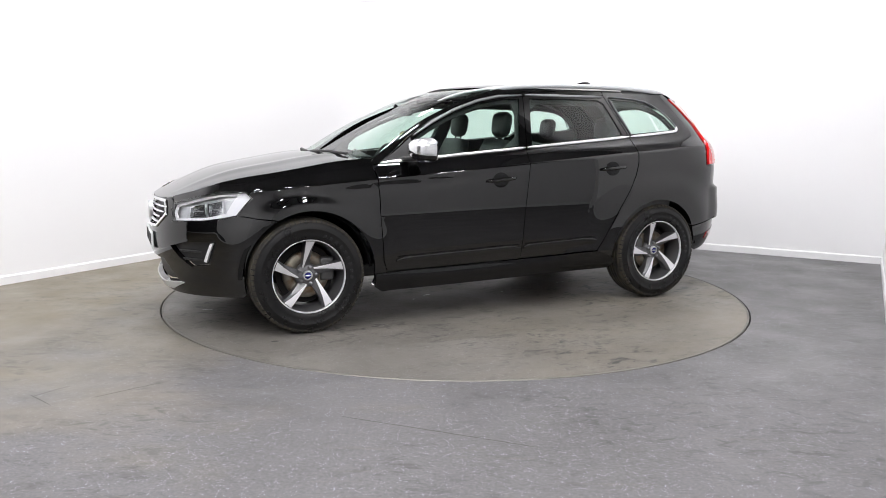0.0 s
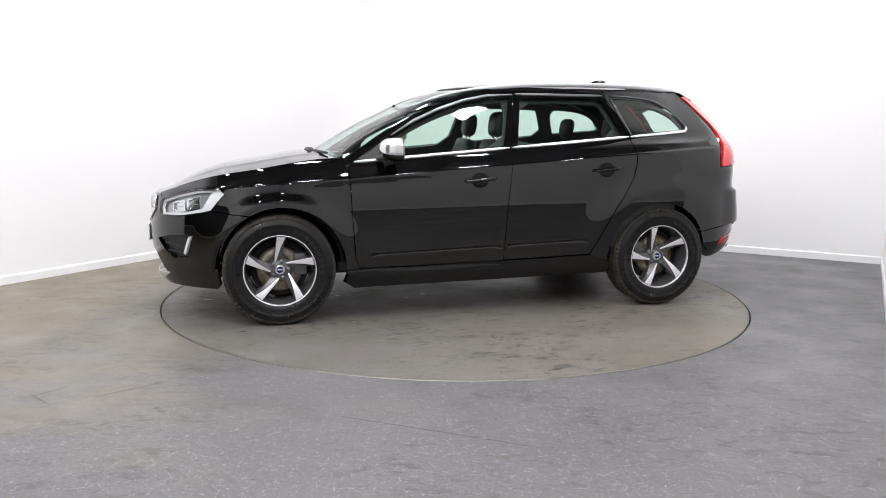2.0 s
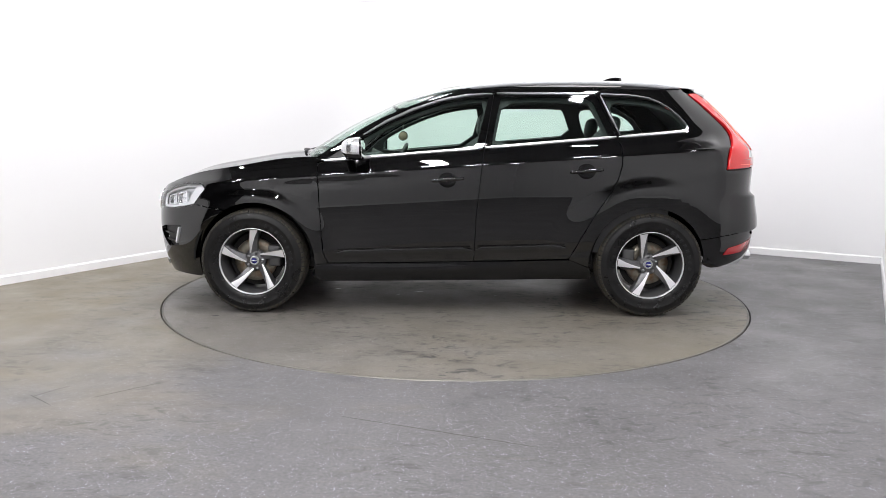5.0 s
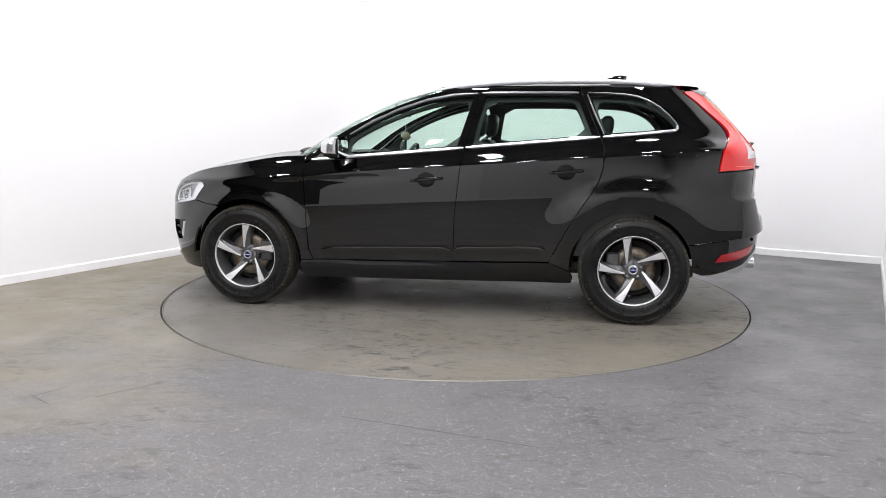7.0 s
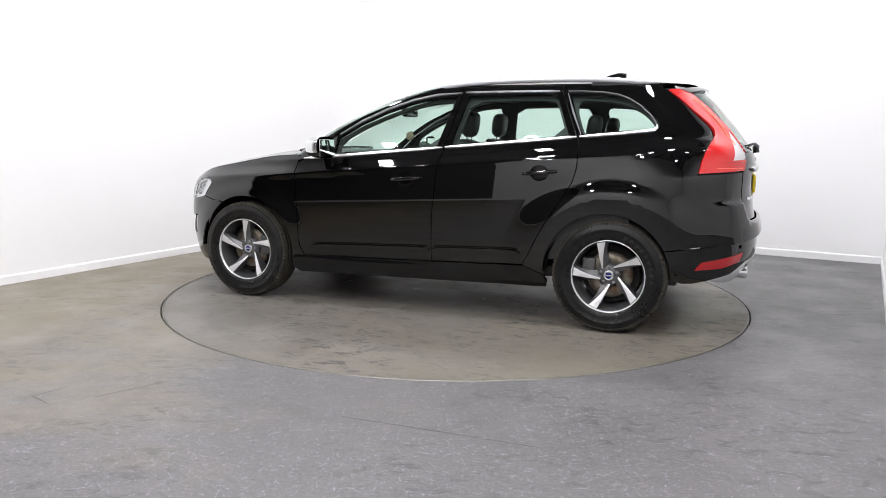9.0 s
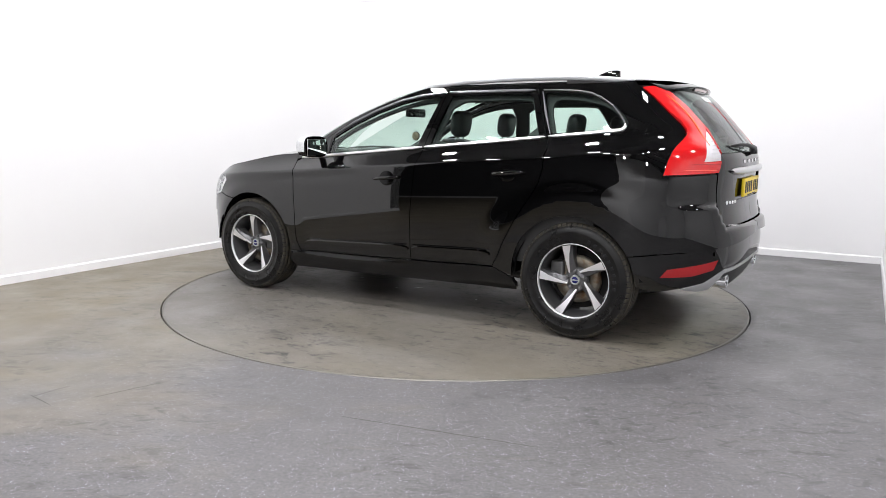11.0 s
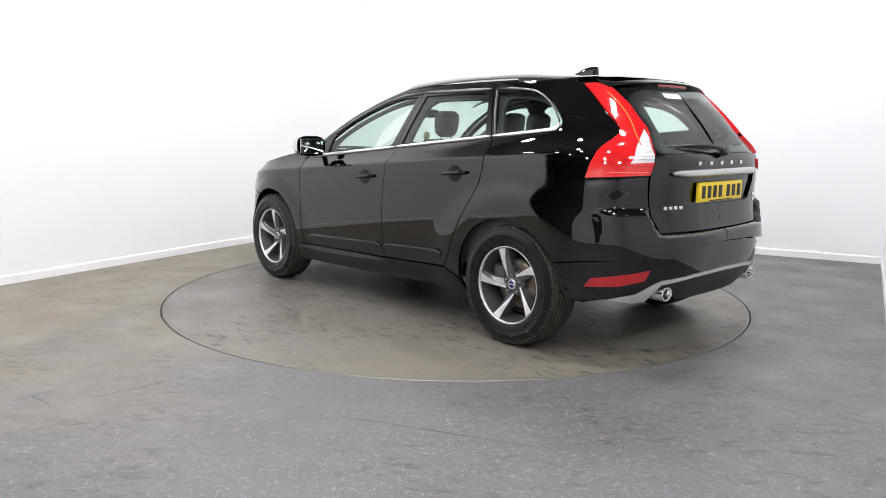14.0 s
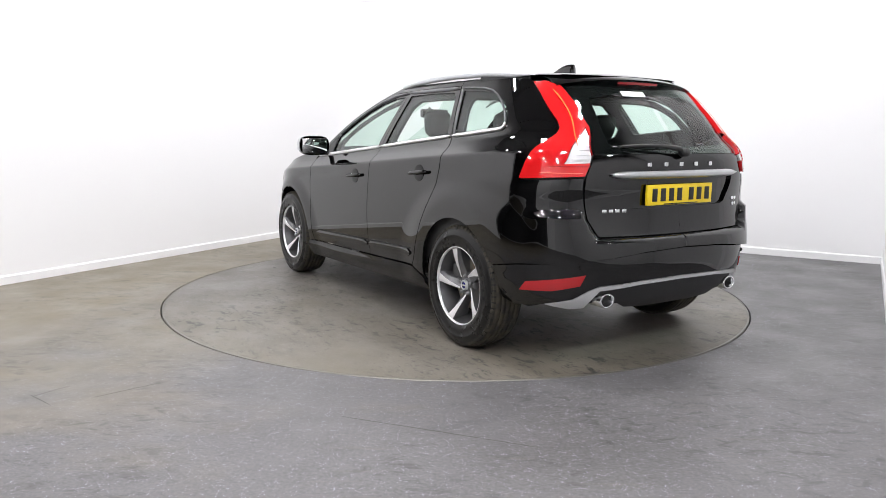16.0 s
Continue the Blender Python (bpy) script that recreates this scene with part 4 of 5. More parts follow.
def handle(parent, x, z, side):
    n = skin_normal(x, z, False, side)
    p = Vector(skin(x, z, False, side))
    rows = []
    for t in steps(-1, 1, 14):
        w = 0.0125 * (1 - 0.35 * abs(t) ** 4)
        lift = 0.032 - 0.02 * abs(t) ** 5
        c = p + Vector((t * 0.112, 0, -t * 0.010)) + n * lift
        rows.append([c + Vector((0, 0, 1)) * w * math.cos(a) + n * 0.008 * math.sin(a) for a in [2 * math.pi * j / 10 for j in range(10)]])
    bm = grid_mesh(rows, close=True)
    for r in (rows[0], rows[-1]):
        bm.faces.new([bm.verts.new(q) for q in r])
    bmesh.ops.remove_doubles(bm, verts=bm.verts, dist=1e-6)
    bmesh.ops.recalc_face_normals(bm, faces=bm.faces)
    part("handle", bm, PAINT, parent, "black door handle")
    # cup: a near-black oval on the skin, painting the dark of the hollow
    bm = bmesh.new()
    rows = []
    for r, d in ((1.0, 0.0015), (0.9, 0.0022), (0.7, 0.003), (0.35, 0.0035), (0.0, 0.0035)):
        ring = []
        for j in range(28):
            a = 2 * math.pi * j / 28
            s, zz = x + 0.003 + 0.062 * r * math.cos(a), z - 0.002 + 0.052 * r * math.sin(a)
            ring.append(Vector(skin(s, zz, False, side)) + skin_normal(s, zz, False, side) * d)
        rows.append(ring)
    grid_mesh(rows, bm, close=True)
    bmesh.ops.remove_doubles(bm, verts=bm.verts, dist=1e-5)
    bmesh.ops.recalc_face_normals(bm, faces=bm.faces)
    part("handle_cup_shade", bm, CUP_SHADE, parent)


def mirror(car, side):
    """Door mirror: silver cap over a black housing on a stalk."""
    def shell(x_f, x_b, y0, y1, z0, z1, n=16):
        rows = []
        for t in steps(0, 1, 12):
            x = x_f + (x_b - x_f) * t
            k = (1 - (1 - t) ** 2.6) ** (1 / 2.6) if t < 1 else 1
            k = max(k, 0.02)
            cy, cz = (y0 + y1) / 2, (z0 + z1) / 2
            ring = []
            for j in range(n * 2):
                a = 2 * math.pi * j / (n * 2)
                rr = (abs(math.cos(a)) ** 3.4 + abs(math.sin(a)) ** 3.4) ** (-1 / 3.4)
                ring.append((x, side * (cy + (y1 - y0) / 2 * k * rr * math.cos(a)), cz + (z1 - z0) / 2 * k * rr * math.sin(a)))
            rows.append(ring)
        return rows
    # centre at about x 0.72, y 0.99, z 1.17
    rows = shell(0.738, 0.600, 0.865, 1.110, 1.085, 1.232)
    bm = grid_mesh(rows, close=True)
    bm.faces.new([bm.verts.new(p) for p in rows[0]])
    bmesh.ops.remove_doubles(bm, verts=bm.verts, dist=1e-5)
    bmesh.ops.recalc_face_normals(bm, faces=bm.faces)
    house = part("door_mirror", bm, GLOSS_BLACK, car, "door mirror with silver cap and black housing")
    # silver cap: upper part of a slightly larger shell
    bm = grid_mesh([[r[m % 48] for m in range(-3, 28)] for r in shell(0.743, 0.608, 0.861, 1.114, 1.079, 1.238, 24)])
    bmesh.ops.recalc_face_normals(bm, faces=bm.faces)
    part("cap", bm, SILVER_CAP, house, "satin silver mirror cap")
    gl = box(0.594, 0.885, 1.10, 0.601, 1.092, 1.218, 0.003)
    for v in gl.verts:
        v.co.y *= side
    if side < 0:
        bmesh.ops.reverse_faces(gl, faces=gl.faces)
    part("mirror_glass", gl, MIRROR, house)
    part("stalk", tube([(0.72, side * 0.79, 1.095), (0.71, side * 0.85, 1.098), (0.69, side * 0.95, 1.105)], [0.03, 0.028, 0.03], 10, flat=0.6), PLASTIC, house)


def rear_lamp(car, side):
    """Tall wrapped tail lamp: red lens, clear reversing lens, ribs."""
    loop = LAMP_OUT + LAMP_IN
    clear = R((0.602, 1.119), (0.716, 1.113), (0.700, 1.136), (0.595, 1.25), (0.540, 1.300), (0.548, 1.25), (0.588, 1.155))
    lamp = panel("rear_lamp", [shrink(loop, 0.003), clear], RED, car, False, (side,), 0.007, 0.022, 0.024, label="tall red wrap-round rear lamp", shape=lambda s, z: 0.010 * math.exp(-((z - 1.2) / 0.2) ** 2))
    panel("lamp_back", [shrink(loop, -0.012)], TRIM_DARK, lamp, False, (side,), -0.02, 0, 0.05)
    panel("reversing_lens", [shrink(clear, 0.002)], WHITE_LENS, lamp, False, (side,), 0.009, 0.02, 0.02, label="clear reversing light lens")
    for i in range(6):
        z = 1.135 + 0.022 * i
        y1 = 0.70 - 0.021 * i
        y0 = 0.598 - 0.007 * i
        if y1 - y0 > 0.02:
            strip("lens_rib", [(along("R", y, z), z) for y in steps(y0 + 0.006, y1 - 0.02, 5)], 0.004, 0.017, SATIN, lamp, False, side, thick=0.002)
    # light guide, its orange glints put into the strip's amber colour
    glow = [(along("R", 0.635 - 0.065 * t - 0.025 * math.sin(t * 3), 1.20 + 0.30 * t), 1.20 + 0.30 * t) for t in steps(0, 1, 12)]
    strip("light_guide", glow, 0.007, 0.0165, GLINT_AMBER, lamp, False, side, thick=0.0015)
    low = [(along("R", y, 1.068), 1.068) for y in steps(0.64, 0.80, 10)]
    strip("lens_rib", low, 0.006, 0.0125, RED_PALE, lamp, False, side, thick=0.0015)
    strip("lens_rib", [(along("R", y, 1.102), 1.102) for y in steps(0.60, 0.77, 10)], 0.004, 0.014, RED_DEEP, lamp, False, side, thick=0.0015)


def head_lamp(car, side):
    """Swept head lamp: dark bowl, projectors, silver side blade, clear lens."""
    lamp = panel("head_lamp", [shrink(LIGHT_F, 0.002)], BOWL, car, False, (side,), -0.045, 0, 0.03, label="head lamp with clear lens and silver surround")
    rim = panel("lamp_rim", [LIGHT_F, shrink(LIGHT_F, 0.010)], GLOSS_BLACK, lamp, False, (side,), -0.002, 0.045, 0.02)
    panel("lens", [LIGHT_F], LENS_CLEAR, lamp, False, (side,), 0.003, 0, 0.03)
    panel("lamp_bezel", [shrink(LIGHT_F, 0.010), shrink(LIGHT_F, 0.024)], BLADE, lamp, False, (side,), -0.022, 0.012, 0.02, label="bright bezel inside the lens")
    blade = [("S", 1.722, 0.868), ("S", 1.748, 0.888), ("S", 1.80, 0.885), ("S", 1.87, 0.775), ("S", 2.01, 0.737), ("F", 0.60, 0.722), ("F", 0.598, 0.712), ("S", 1.99, 0.727), ("S", 1.815, 0.765)]
    panel("running_light", [blade], BLADE, lamp, False, (side,), -0.016, 0.02, 0.02, label="white running light blade")
    for a, b, z0, z1 in ((1.885, 1.970, 0.752, 0.852), (1.985, 2.070, 0.742, 0.830)):
        sq = S((a, z0 + 0.012), (a + 0.004, z1), (b, z1 - 0.02), (b, z0))
        panel("projector", [sq, shrink(sq, 0.007)], CHROME, lamp, False, (side,), -0.020, 0.02, 0.02, label="bright square reflector frame")
        panel("projector_lens", [shrink(sq, 0.008)], REFLECTOR, lamp, False, (side,), -0.034, 0.006, 0.02)
        mid_z = (z0 + z1) / 2
        strip("projector_rib", [(along("S", v, mid_z), mid_z) for v in steps(a + 0.012, b - 0.01, 4)], 0.004, -0.028, GREY_LENS, lamp, False, side, thick=0.002)


def roof_height(x, y):
    w = flank(x, ROOF_Z) if x > -1.28 else abs(skin(along("S", max(x, -1.82), ROOF_Z), ROOF_Z)[1])
    w = max(w, 0.05)
    e = min(abs(y) / w, 1.0)
    return ROOF_Z + roof_crown(x) * (1 - e ** 2.6)


roof_crown = curve([(0.3, 0.0), (0.2, 0.0), (0.13, 0.002), (0.03, 0.018), (-0.1, 0.034), (-0.3, 0.049), (-0.6, 0.060), (-1.0, 0.060), (-1.4, 0.042), (-1.7, 0.016), (-1.86, 0.0), (-1.95, 0.0)])


def roof_cap(car):
    rows = []
    front = sides_of(ROOF_Z, True)
    ss = [front[0] + WRAP * t for t in (1.0, 0.96, 0.92, 0.86, 0.8, 0.7, 0.6, 0.45, 0.3, 0.15)] + steps(front[0], front[3], 26) + [front[3] - WRAP * t for t in (0.08, 0.16, 0.25, 0.35, 0.45, 0.6, 0.75, 0.9, 1.0)]
    for s in ss:
        p = Vector(skin(s, ROOF_Z, True))
        rows.append([(p.x, p.y * k, ROOF_Z + roof_crown(p.x) * (1 - abs(k) ** 2.6)) for k in steps(1, -1, 28)])
    bm = grid_mesh(rows)
    bmesh.ops.remove_doubles(bm, verts=bm.verts, dist=1e-5)
    bmesh.ops.recalc_face_normals(bm, faces=bm.faces)
    part("roof", bm, PAINT, car, "glossy black roof panel")
    bm = grid_mesh([[Vector(q) * 1.0 - Vector((0, 0, 0.035)) for q in r] for r in rows[3:-3]])
    part("headlining", bm, LINING, car, "pale grey cabin headlining")


bonnet_crown = curve([(0.9, 0.028), (1.1, 0.040), (1.5, 0.050), (1.85, 0.036), (2.05, 0.016), (2.2, 0.002), (2.28, 0.0)])


def bonnet(car):
    """Bonnet: crowned, with a raised centre and side creases."""
    rows = []
    ss = steps(0.99, 1.25, 6) + [1.25 + WRAP * t for t in (0.06, 0.12, 0.18, 0.24, 0.3, 0.35, 0.4, 0.45, 0.5, 0.56, 0.63, 0.7, 0.78, 0.86, 0.93, 1.0)]
    for s in ss:
        x = skin(s, 1.0)[0]
        for _ in range(6):
            z = HOOD_EDGE(x)
            x, y, _z = skin(s, z)
        row = []
        for k in steps(1, -1, 48):
            a = abs(k)
            rise = bonnet_crown(x) * (1 - a ** 2.2)
            crease = 0.016 * max(0.0, 1 - abs(a - 0.60) / 0.16) ** 1.5 * min(1, max(0, (2.12 - x) / 0.3))
            row.append((x, (y - 0.004) * k, z + 0.002 + rise + crease * 0.55))
        rows.append(row)
    first = [(x - 0.03, y, z - 0.03) for x, y, z in rows[0]]
    bm = grid_mesh([first] + rows)
    bmesh.ops.remove_doubles(bm, verts=bm.verts, dist=1e-5)
    bmesh.ops.recalc_face_normals(bm, faces=bm.faces)
    part("bonnet", bm, PAINT, car, "glossy black sculpted bonnet")
    # scuttle and wipers
    rows = [[(x + 0.26 * (1 - (y / 0.80) ** 2), y, z) for x, z in ((0.90, 1.115), (0.80, 1.105), (0.72, 1.10))] for y in steps(0.78, -0.78, 20)]
    part("scuttle", grid_mesh(rows), PLASTIC, car)
    for y0, y1 in ((0.62, 0.0), (-0.05, -0.62)):
        part("screen_wiper", tube([(0.98 + 0.16 * (1 - (y / .8) ** 2), y, 1.128 + 0.012 * math.sin((y - y0) / (y1 - y0) * 3)) for y in steps(y0, y1, 10)], 0.009, 8), PLASTIC, car, "black windscreen wiper")


def front_end(car):
    both = (1, -1)
    top = S((1.605, 0.730), (1.69, 0.739), (1.766, 0.753)) + [LIGHT_F[i] for i in (9, 8, 7, 6, 5, 4)] + [("F", 0.478, 0.838), ("F", 0.45, 0.852), ("F", 0.3, 0.842), ("F", 0.0, 0.836)]
    grille = F((0.0, 0.825), (0.40, 0.826), (0.455, 0.75), (0.32, 0.665), (0.0, 0.652))
    bottom = F((0.0, 0.225), (0.3, 0.235)) + S((2.0, 0.245), (1.782, 0.248)) + arch(FRONT_AXLE, -14, 58.5, n=14)
    fog = [("F", 0.50, 0.556), ("F", 0.62, 0.588), ("S", 1.935, 0.604), ("S", 1.925, 0.59), ("S", 1.965, 0.452), ("F", 0.64, 0.436), ("F", 0.56, 0.50)]
    lower = F((0.0, 0.46), (0.40, 0.46), (0.53, 0.33), (0.3, 0.30), (0.0, 0.298))
    loop = top + grille[1:-1][0:0] + F((0.0, 0.825)) + grille[1:-1] + F((0.0, 0.652), (0.0, 0.46)) + lower[1:-1] + F((0.0, 0.298)) + bottom
    fb = panel("front_bumper", [loop, fog], PAINT, car, False, both, skirt=0.03, label="glossy black front bumper")
    panel("grille", [grille], PLASTIC, fb, False, both, -0.045, 0, 0.05)
    for z in (0.69, 0.725, 0.76, 0.795):
        y1 = 0.40 if z > 0.74 else 0.34
        for side in both:
            strip("grille_bar", [(along("F", y, z), z) for y in steps(0.01, y1, 12)], 0.014, -0.012, CHROME, fb, False, side, "chrome grille bar")
    rim = [(along("F", y, z), z) for y, z in ((0.0, 0.826), (0.2, 0.828), (0.40, 0.827), (0.44, 0.79), (0.455, 0.75), (0.40, 0.712), (0.32, 0.665), (0.15, 0.655), (0.0, 0.652))]
    for side in both:
        strip("grille_surround", rim, 0.02, 0.004, CHROME, fb, False, side, "chrome grille surround")
    badge = part("grille_badge", spin([(0.0, 0.0), (0.058, 0.0), (0.062, 0.004), (0.062, 0.02)], 32), SATIN, fb, "round silver grille badge", Matrix.Translation((2.262, 0, 0.742)) @ Matrix.Rotation(radians(90), 4, "Z"))
    panel("lower_grille", [lower], PLASTIC, fb, False, both, -0.04, 0, 0.05)
    plate = part("front_plate", box(2.255, -0.26, 0.505, 2.268, 0.26, 0.616, 0.003), WHITE_CARD, fb, "white front number plate with black characters")
    for y in (0.205, 0.14, 0.075, 0.01, -0.085, -0.15, -0.215):
        part("character_bar", box(2.2675, y - 0.024, 0.524, 2.2705, y + 0.024, 0.598), INK, plate)
    lip = F((0.0, 0.296), (0.3, 0.298), (0.53, 0.328), (0.56, 0.322), (0.40, 0.262), (0.0, 0.252))
    panel("skid_trim", [lip], SILVER, fb, False, both, 0.008, 0.02, 0.03, label="silver lower bumper trim")
    for side in both:
        panel("fog_recess", [fog], PLASTIC, fb, False, (side,), -0.035, 0, 0.03)
        for z in (0.53, 0.478):
            strip("fog_slat", [(along("F", y, z), z) for y in steps(0.56, 0.70, 8)], 0.012, -0.02, PLASTIC, fb, False, side)
        blade = S((1.948, 0.590), (1.962, 0.588), (2.0, 0.474), (1.985, 0.466))
        panel("day_light", [blade], WHITE_LENS, fb, False, (side,), -0.004, 0.02, 0.02, label="slim white daytime light")


rail_line = curve([(0.40, 1.470), (0.30, 1.512), (0.15, 1.560), (0.0, 1.592), (-0.15, 1.613), (-0.35, 1.631), (-0.65, 1.643), (-1.0, 1.645), (-1.3, 1.637), (-1.5, 1.622), (-1.64, 1.602)])


def roof_rail(car, side):
    """Flush silver rail that springs from the screen pillar and follows the roof's edge."""
    rows = []
    for t in steps(0, 1, 64):
        x = 0.33 - 1.95 * t
        z = rail_line(x)
        low = min(z, 1.60)
        s = along("S", x, low, True)
        y = abs(skin(s, low, True, 1)[1]) + 0.018
        end = min(1, t / 0.10, (1 - t) / 0.06)
        w, h = 0.008 + 0.012 * end, 0.005 + 0.012 * end
        c = Vector((x, side * (y - w), z - h))
        rows.append([c + Vector((0, side * w * math.copysign(abs(math.cos(a)) ** 0.7, math.cos(a)), h * math.copysign(abs(math.sin(a)) ** 0.7, math.sin(a)))) for a in [2 * math.pi * j / 14 for j in range(14)]])
    bm = grid_mesh(rows, close=True)
    for r in (rows[0], rows[-1]):
        bm.faces.new([bm.verts.new(q) for q in r])
    bmesh.ops.remove_doubles(bm, verts=bm.verts, dist=1e-6)
    bmesh.ops.recalc_face_normals(bm, faces=bm.faces)
    rail = part("roof_rail", bm, RAIL, car, "satin silver roof rail")
    for i0, i1 in ((8, 20), (50, 60)):
        feet = []
        for r in rows[i0:i1]:
            c = sum(r, Vector()) / len(r)
            feet.append([c + Vector((0, dy * 0.010, dz)) for dy, dz in ((-1, 0.0), (1, 0.0), (1, -0.040), (-1, -0.040))])
        bm = grid_mesh(feet, close=True)
        for r in (feet[0], feet[-1]):
            bm.faces.new([bm.verts.new(q) for q in r])
        bmesh.ops.recalc_face_normals(bm, faces=bm.faces)
        part("foot", bm, PLASTIC, rail, smooth=False)


def wheel_parts(car, axle, side):
    """Tyre, five-spoke two-tone rim, brake, cap. Built facing +y, turned round for the other side."""
    yc = 0.800
    phase = 94 if axle > 0 else 78
    hub = part("wheel", spin([(0.0, -0.05), (0.075, -0.05), (0.078, 0.03), (0.06, 0.045), (0.0, 0.046)], 40), RIM_DARK, car, "two-tone five-spoke alloy wheel with dusty tyre",
               Matrix.Translation((axle, side * yc, WHEEL_R)) @ (Matrix.Identity(4) if side > 0 else Matrix.Rotation(radians(180), 4, "Z")))
    R_, h = WHEEL_R, 0.118
    prof = [(0.232, h * .80), (0.236, h * .90), (0.245, h * .97), (0.27, h * 1.0), (0.30, h * .99), (0.302, h * 1.005), (0.308, h * 1.0), (0.33, h * .93), (0.345, h * .87), (0.347, h * .875), (0.352, h * .84), (R_ - 0.006, h * .74)]
    tyre = part("tyre", spin(prof + [(r, -y) for r, y in prof[::-1]], 96), RUBBER, hub, "black tyre")
    tread = []
    ribs = [(-0.085, -0.052), (-0.046, -0.018), (-0.012, 0.012), (0.018, 0.046), (0.052, 0.085)]
    for a, b in ribs:
        crown = lambda y: R_ - 0.0045 * (y / 0.085) ** 2
        tread += [(R_ - 0.011, a - 0.001), (crown(a), a), (crown(b), b), (R_ - 0.011, b + 0.001)]
    part("tread", spin(tread, 96), TREAD, hub, "dusty ribbed tread")
    bm = bmesh.new()
    for sgn in (1, -1):
        for i in range(66):
            a = 2 * math.pi * (i + (0.5 if sgn > 0 else 0)) / 66
            c, s = math.cos(a), math.sin(a)
            v = []
            for r, y in ((R_ - 0.004, 0.086), (R_ - 0.010, 0.099), (R_ - 0.0215, 0.1045), (R_ - 0.026, 0.1035), (R_ - 0.018, 0.085)):
                v.append([bm.verts.new((r * c - t * s, sgn * y, r * s + t * c)) for t in (-0.0125, 0.0125)])
            for p, q in zip(v, v[1:] + v[:1]):
                bm.faces.new((p[0], p[1], q[1], q[0]))
            bm.faces.new([p[0] for p in v])
            bm.faces.new([p[1] for p in v][::-1])
    bmesh.ops.recalc_face_normals(bm, faces=bm.faces)
    part("tread_shoulder", bm, SHOULDER, hub, smooth=False)["kind"] = "stuff"
    for k in range(9):
        a = radians(112 + k * 9)
        bm = box(-0.009, -0.0012, -0.011, 0.009, 0.0016, 0.011, 0.0008)
        part("sidewall_mark", bm, SIDE_MARK, hub, at=Matrix.Translation((0.272 * math.cos(a), h, 0.272 * math.sin(a))) @ Matrix.Rotation(-(a - math.pi / 2), 4, "Y"))
    # rim: lip, barrel
    part("rim_lip", spin([(0.232, 0.088), (0.2375, 0.103), (0.2355, 0.108), (0.2305, 0.106), (0.2285, 0.098), (0.2270, 0.085)], 96), RIM_CUT, hub, "bright machined rim lip")
    part("rim_barrel", spin([(0.2278, 0.092), (0.218, 0.055), (0.207, 0.0), (0.205, -0.10), (0.23, -0.11)], 72), RIM_DARK, hub, "dark grey rim barrel")
    for i in range(5):
        turn = Matrix.Rotation(-radians(phase + 72 * i), 4, "Y")
        # stations along the spoke: radius, the cut face's two edges, the flank's edge, height
        st = [(0.050, -0.037, -0.027, 0.012, 0.052), (0.09, -0.036, -0.019, 0.013, 0.064), (0.13, -0.035, -0.009, 0.014, 0.077), (0.17, -0.033, 0.003, 0.018, 0.088), (0.2235, -0.031, 0.024, 0.032, 0.098)]
        rows = [[(r, y, a), (r, y + 0.0015, (a + b) / 2), (r, y, b)] for r, a, b, c, y in st]
        bm = grid_mesh(rows)
        for v in bm.verts:
            v.co = turn @ v.co
        bmesh.ops.recalc_face_normals(bm, faces=bm.faces)
        if sum(f.normal.y for f in bm.faces) < 0:
            bmesh.ops.reverse_faces(bm, faces=bm.faces)
        part("spoke", bm, RIM_CUT, hub, "bright machined spoke face", smooth=False)
        rows = [[(r, 0.0, a - 0.002), (r, y - 0.03, a - 0.003), (r, y - 0.0015, a), (r, y - 0.0015, b), (r, y - 0.020, c), (r, y - 0.045, c + 0.002), (r, 0.0, c)] for r, a, b, c, y in st]
        bm = grid_mesh(rows)
        for v in bm.verts:
            v.co = turn @ v.co
        bmesh.ops.recalc_face_normals(bm, faces=bm.faces)
        part("spoke_flank", bm, RIM_DARK, hub, "dark grey spoke flank", smooth=False)
        a = radians(phase + 12 + 72 * i)
        bolt = tube([(0.056 * math.cos(a), 0.03, 0.056 * math.sin(a)), (0.056 * math.cos(a), 0.062, 0.056 * math.sin(a))], 0.0115, 12)
        part("wheel_bolt", bolt, BOLT, hub)
    part("centre_cap", spin([(0.0, 0.064), (0.020, 0.064), (0.021, 0.062)], 28), BLUE, hub, "small blue centre cap")
    part("cap_ring", spin([(0.021, 0.0625), (0.022, 0.066), (0.030, 0.065), (0.033, 0.05)], 32), SATIN, hub)
    part("cap_bar", box(-0.02, 0.063, -0.004, 0.02, 0.0655, 0.004), SATIN, hub)
    part("brake_disc", spin([(0.07, 0.0), (0.085, 0.012), (0.15, 0.012), (0.151, 0.0), (0.15, -0.012), (0.07, -0.012)], 56), BRAKE, hub, "worn iron brake disc")
    cal = box(-0.045, -0.04, -0.075, 0.045, 0.032, 0.075, 0.015)
    part("brake_caliper", cal, CALIPER, hub, at=Matrix.Translation((-0.135 if (axle > 0) == (side > 0) else 0.135, 0, 0.03)))
    part("backing", spin([(0.0, -0.03), (0.19, -0.03)], 40), PIT, hub)


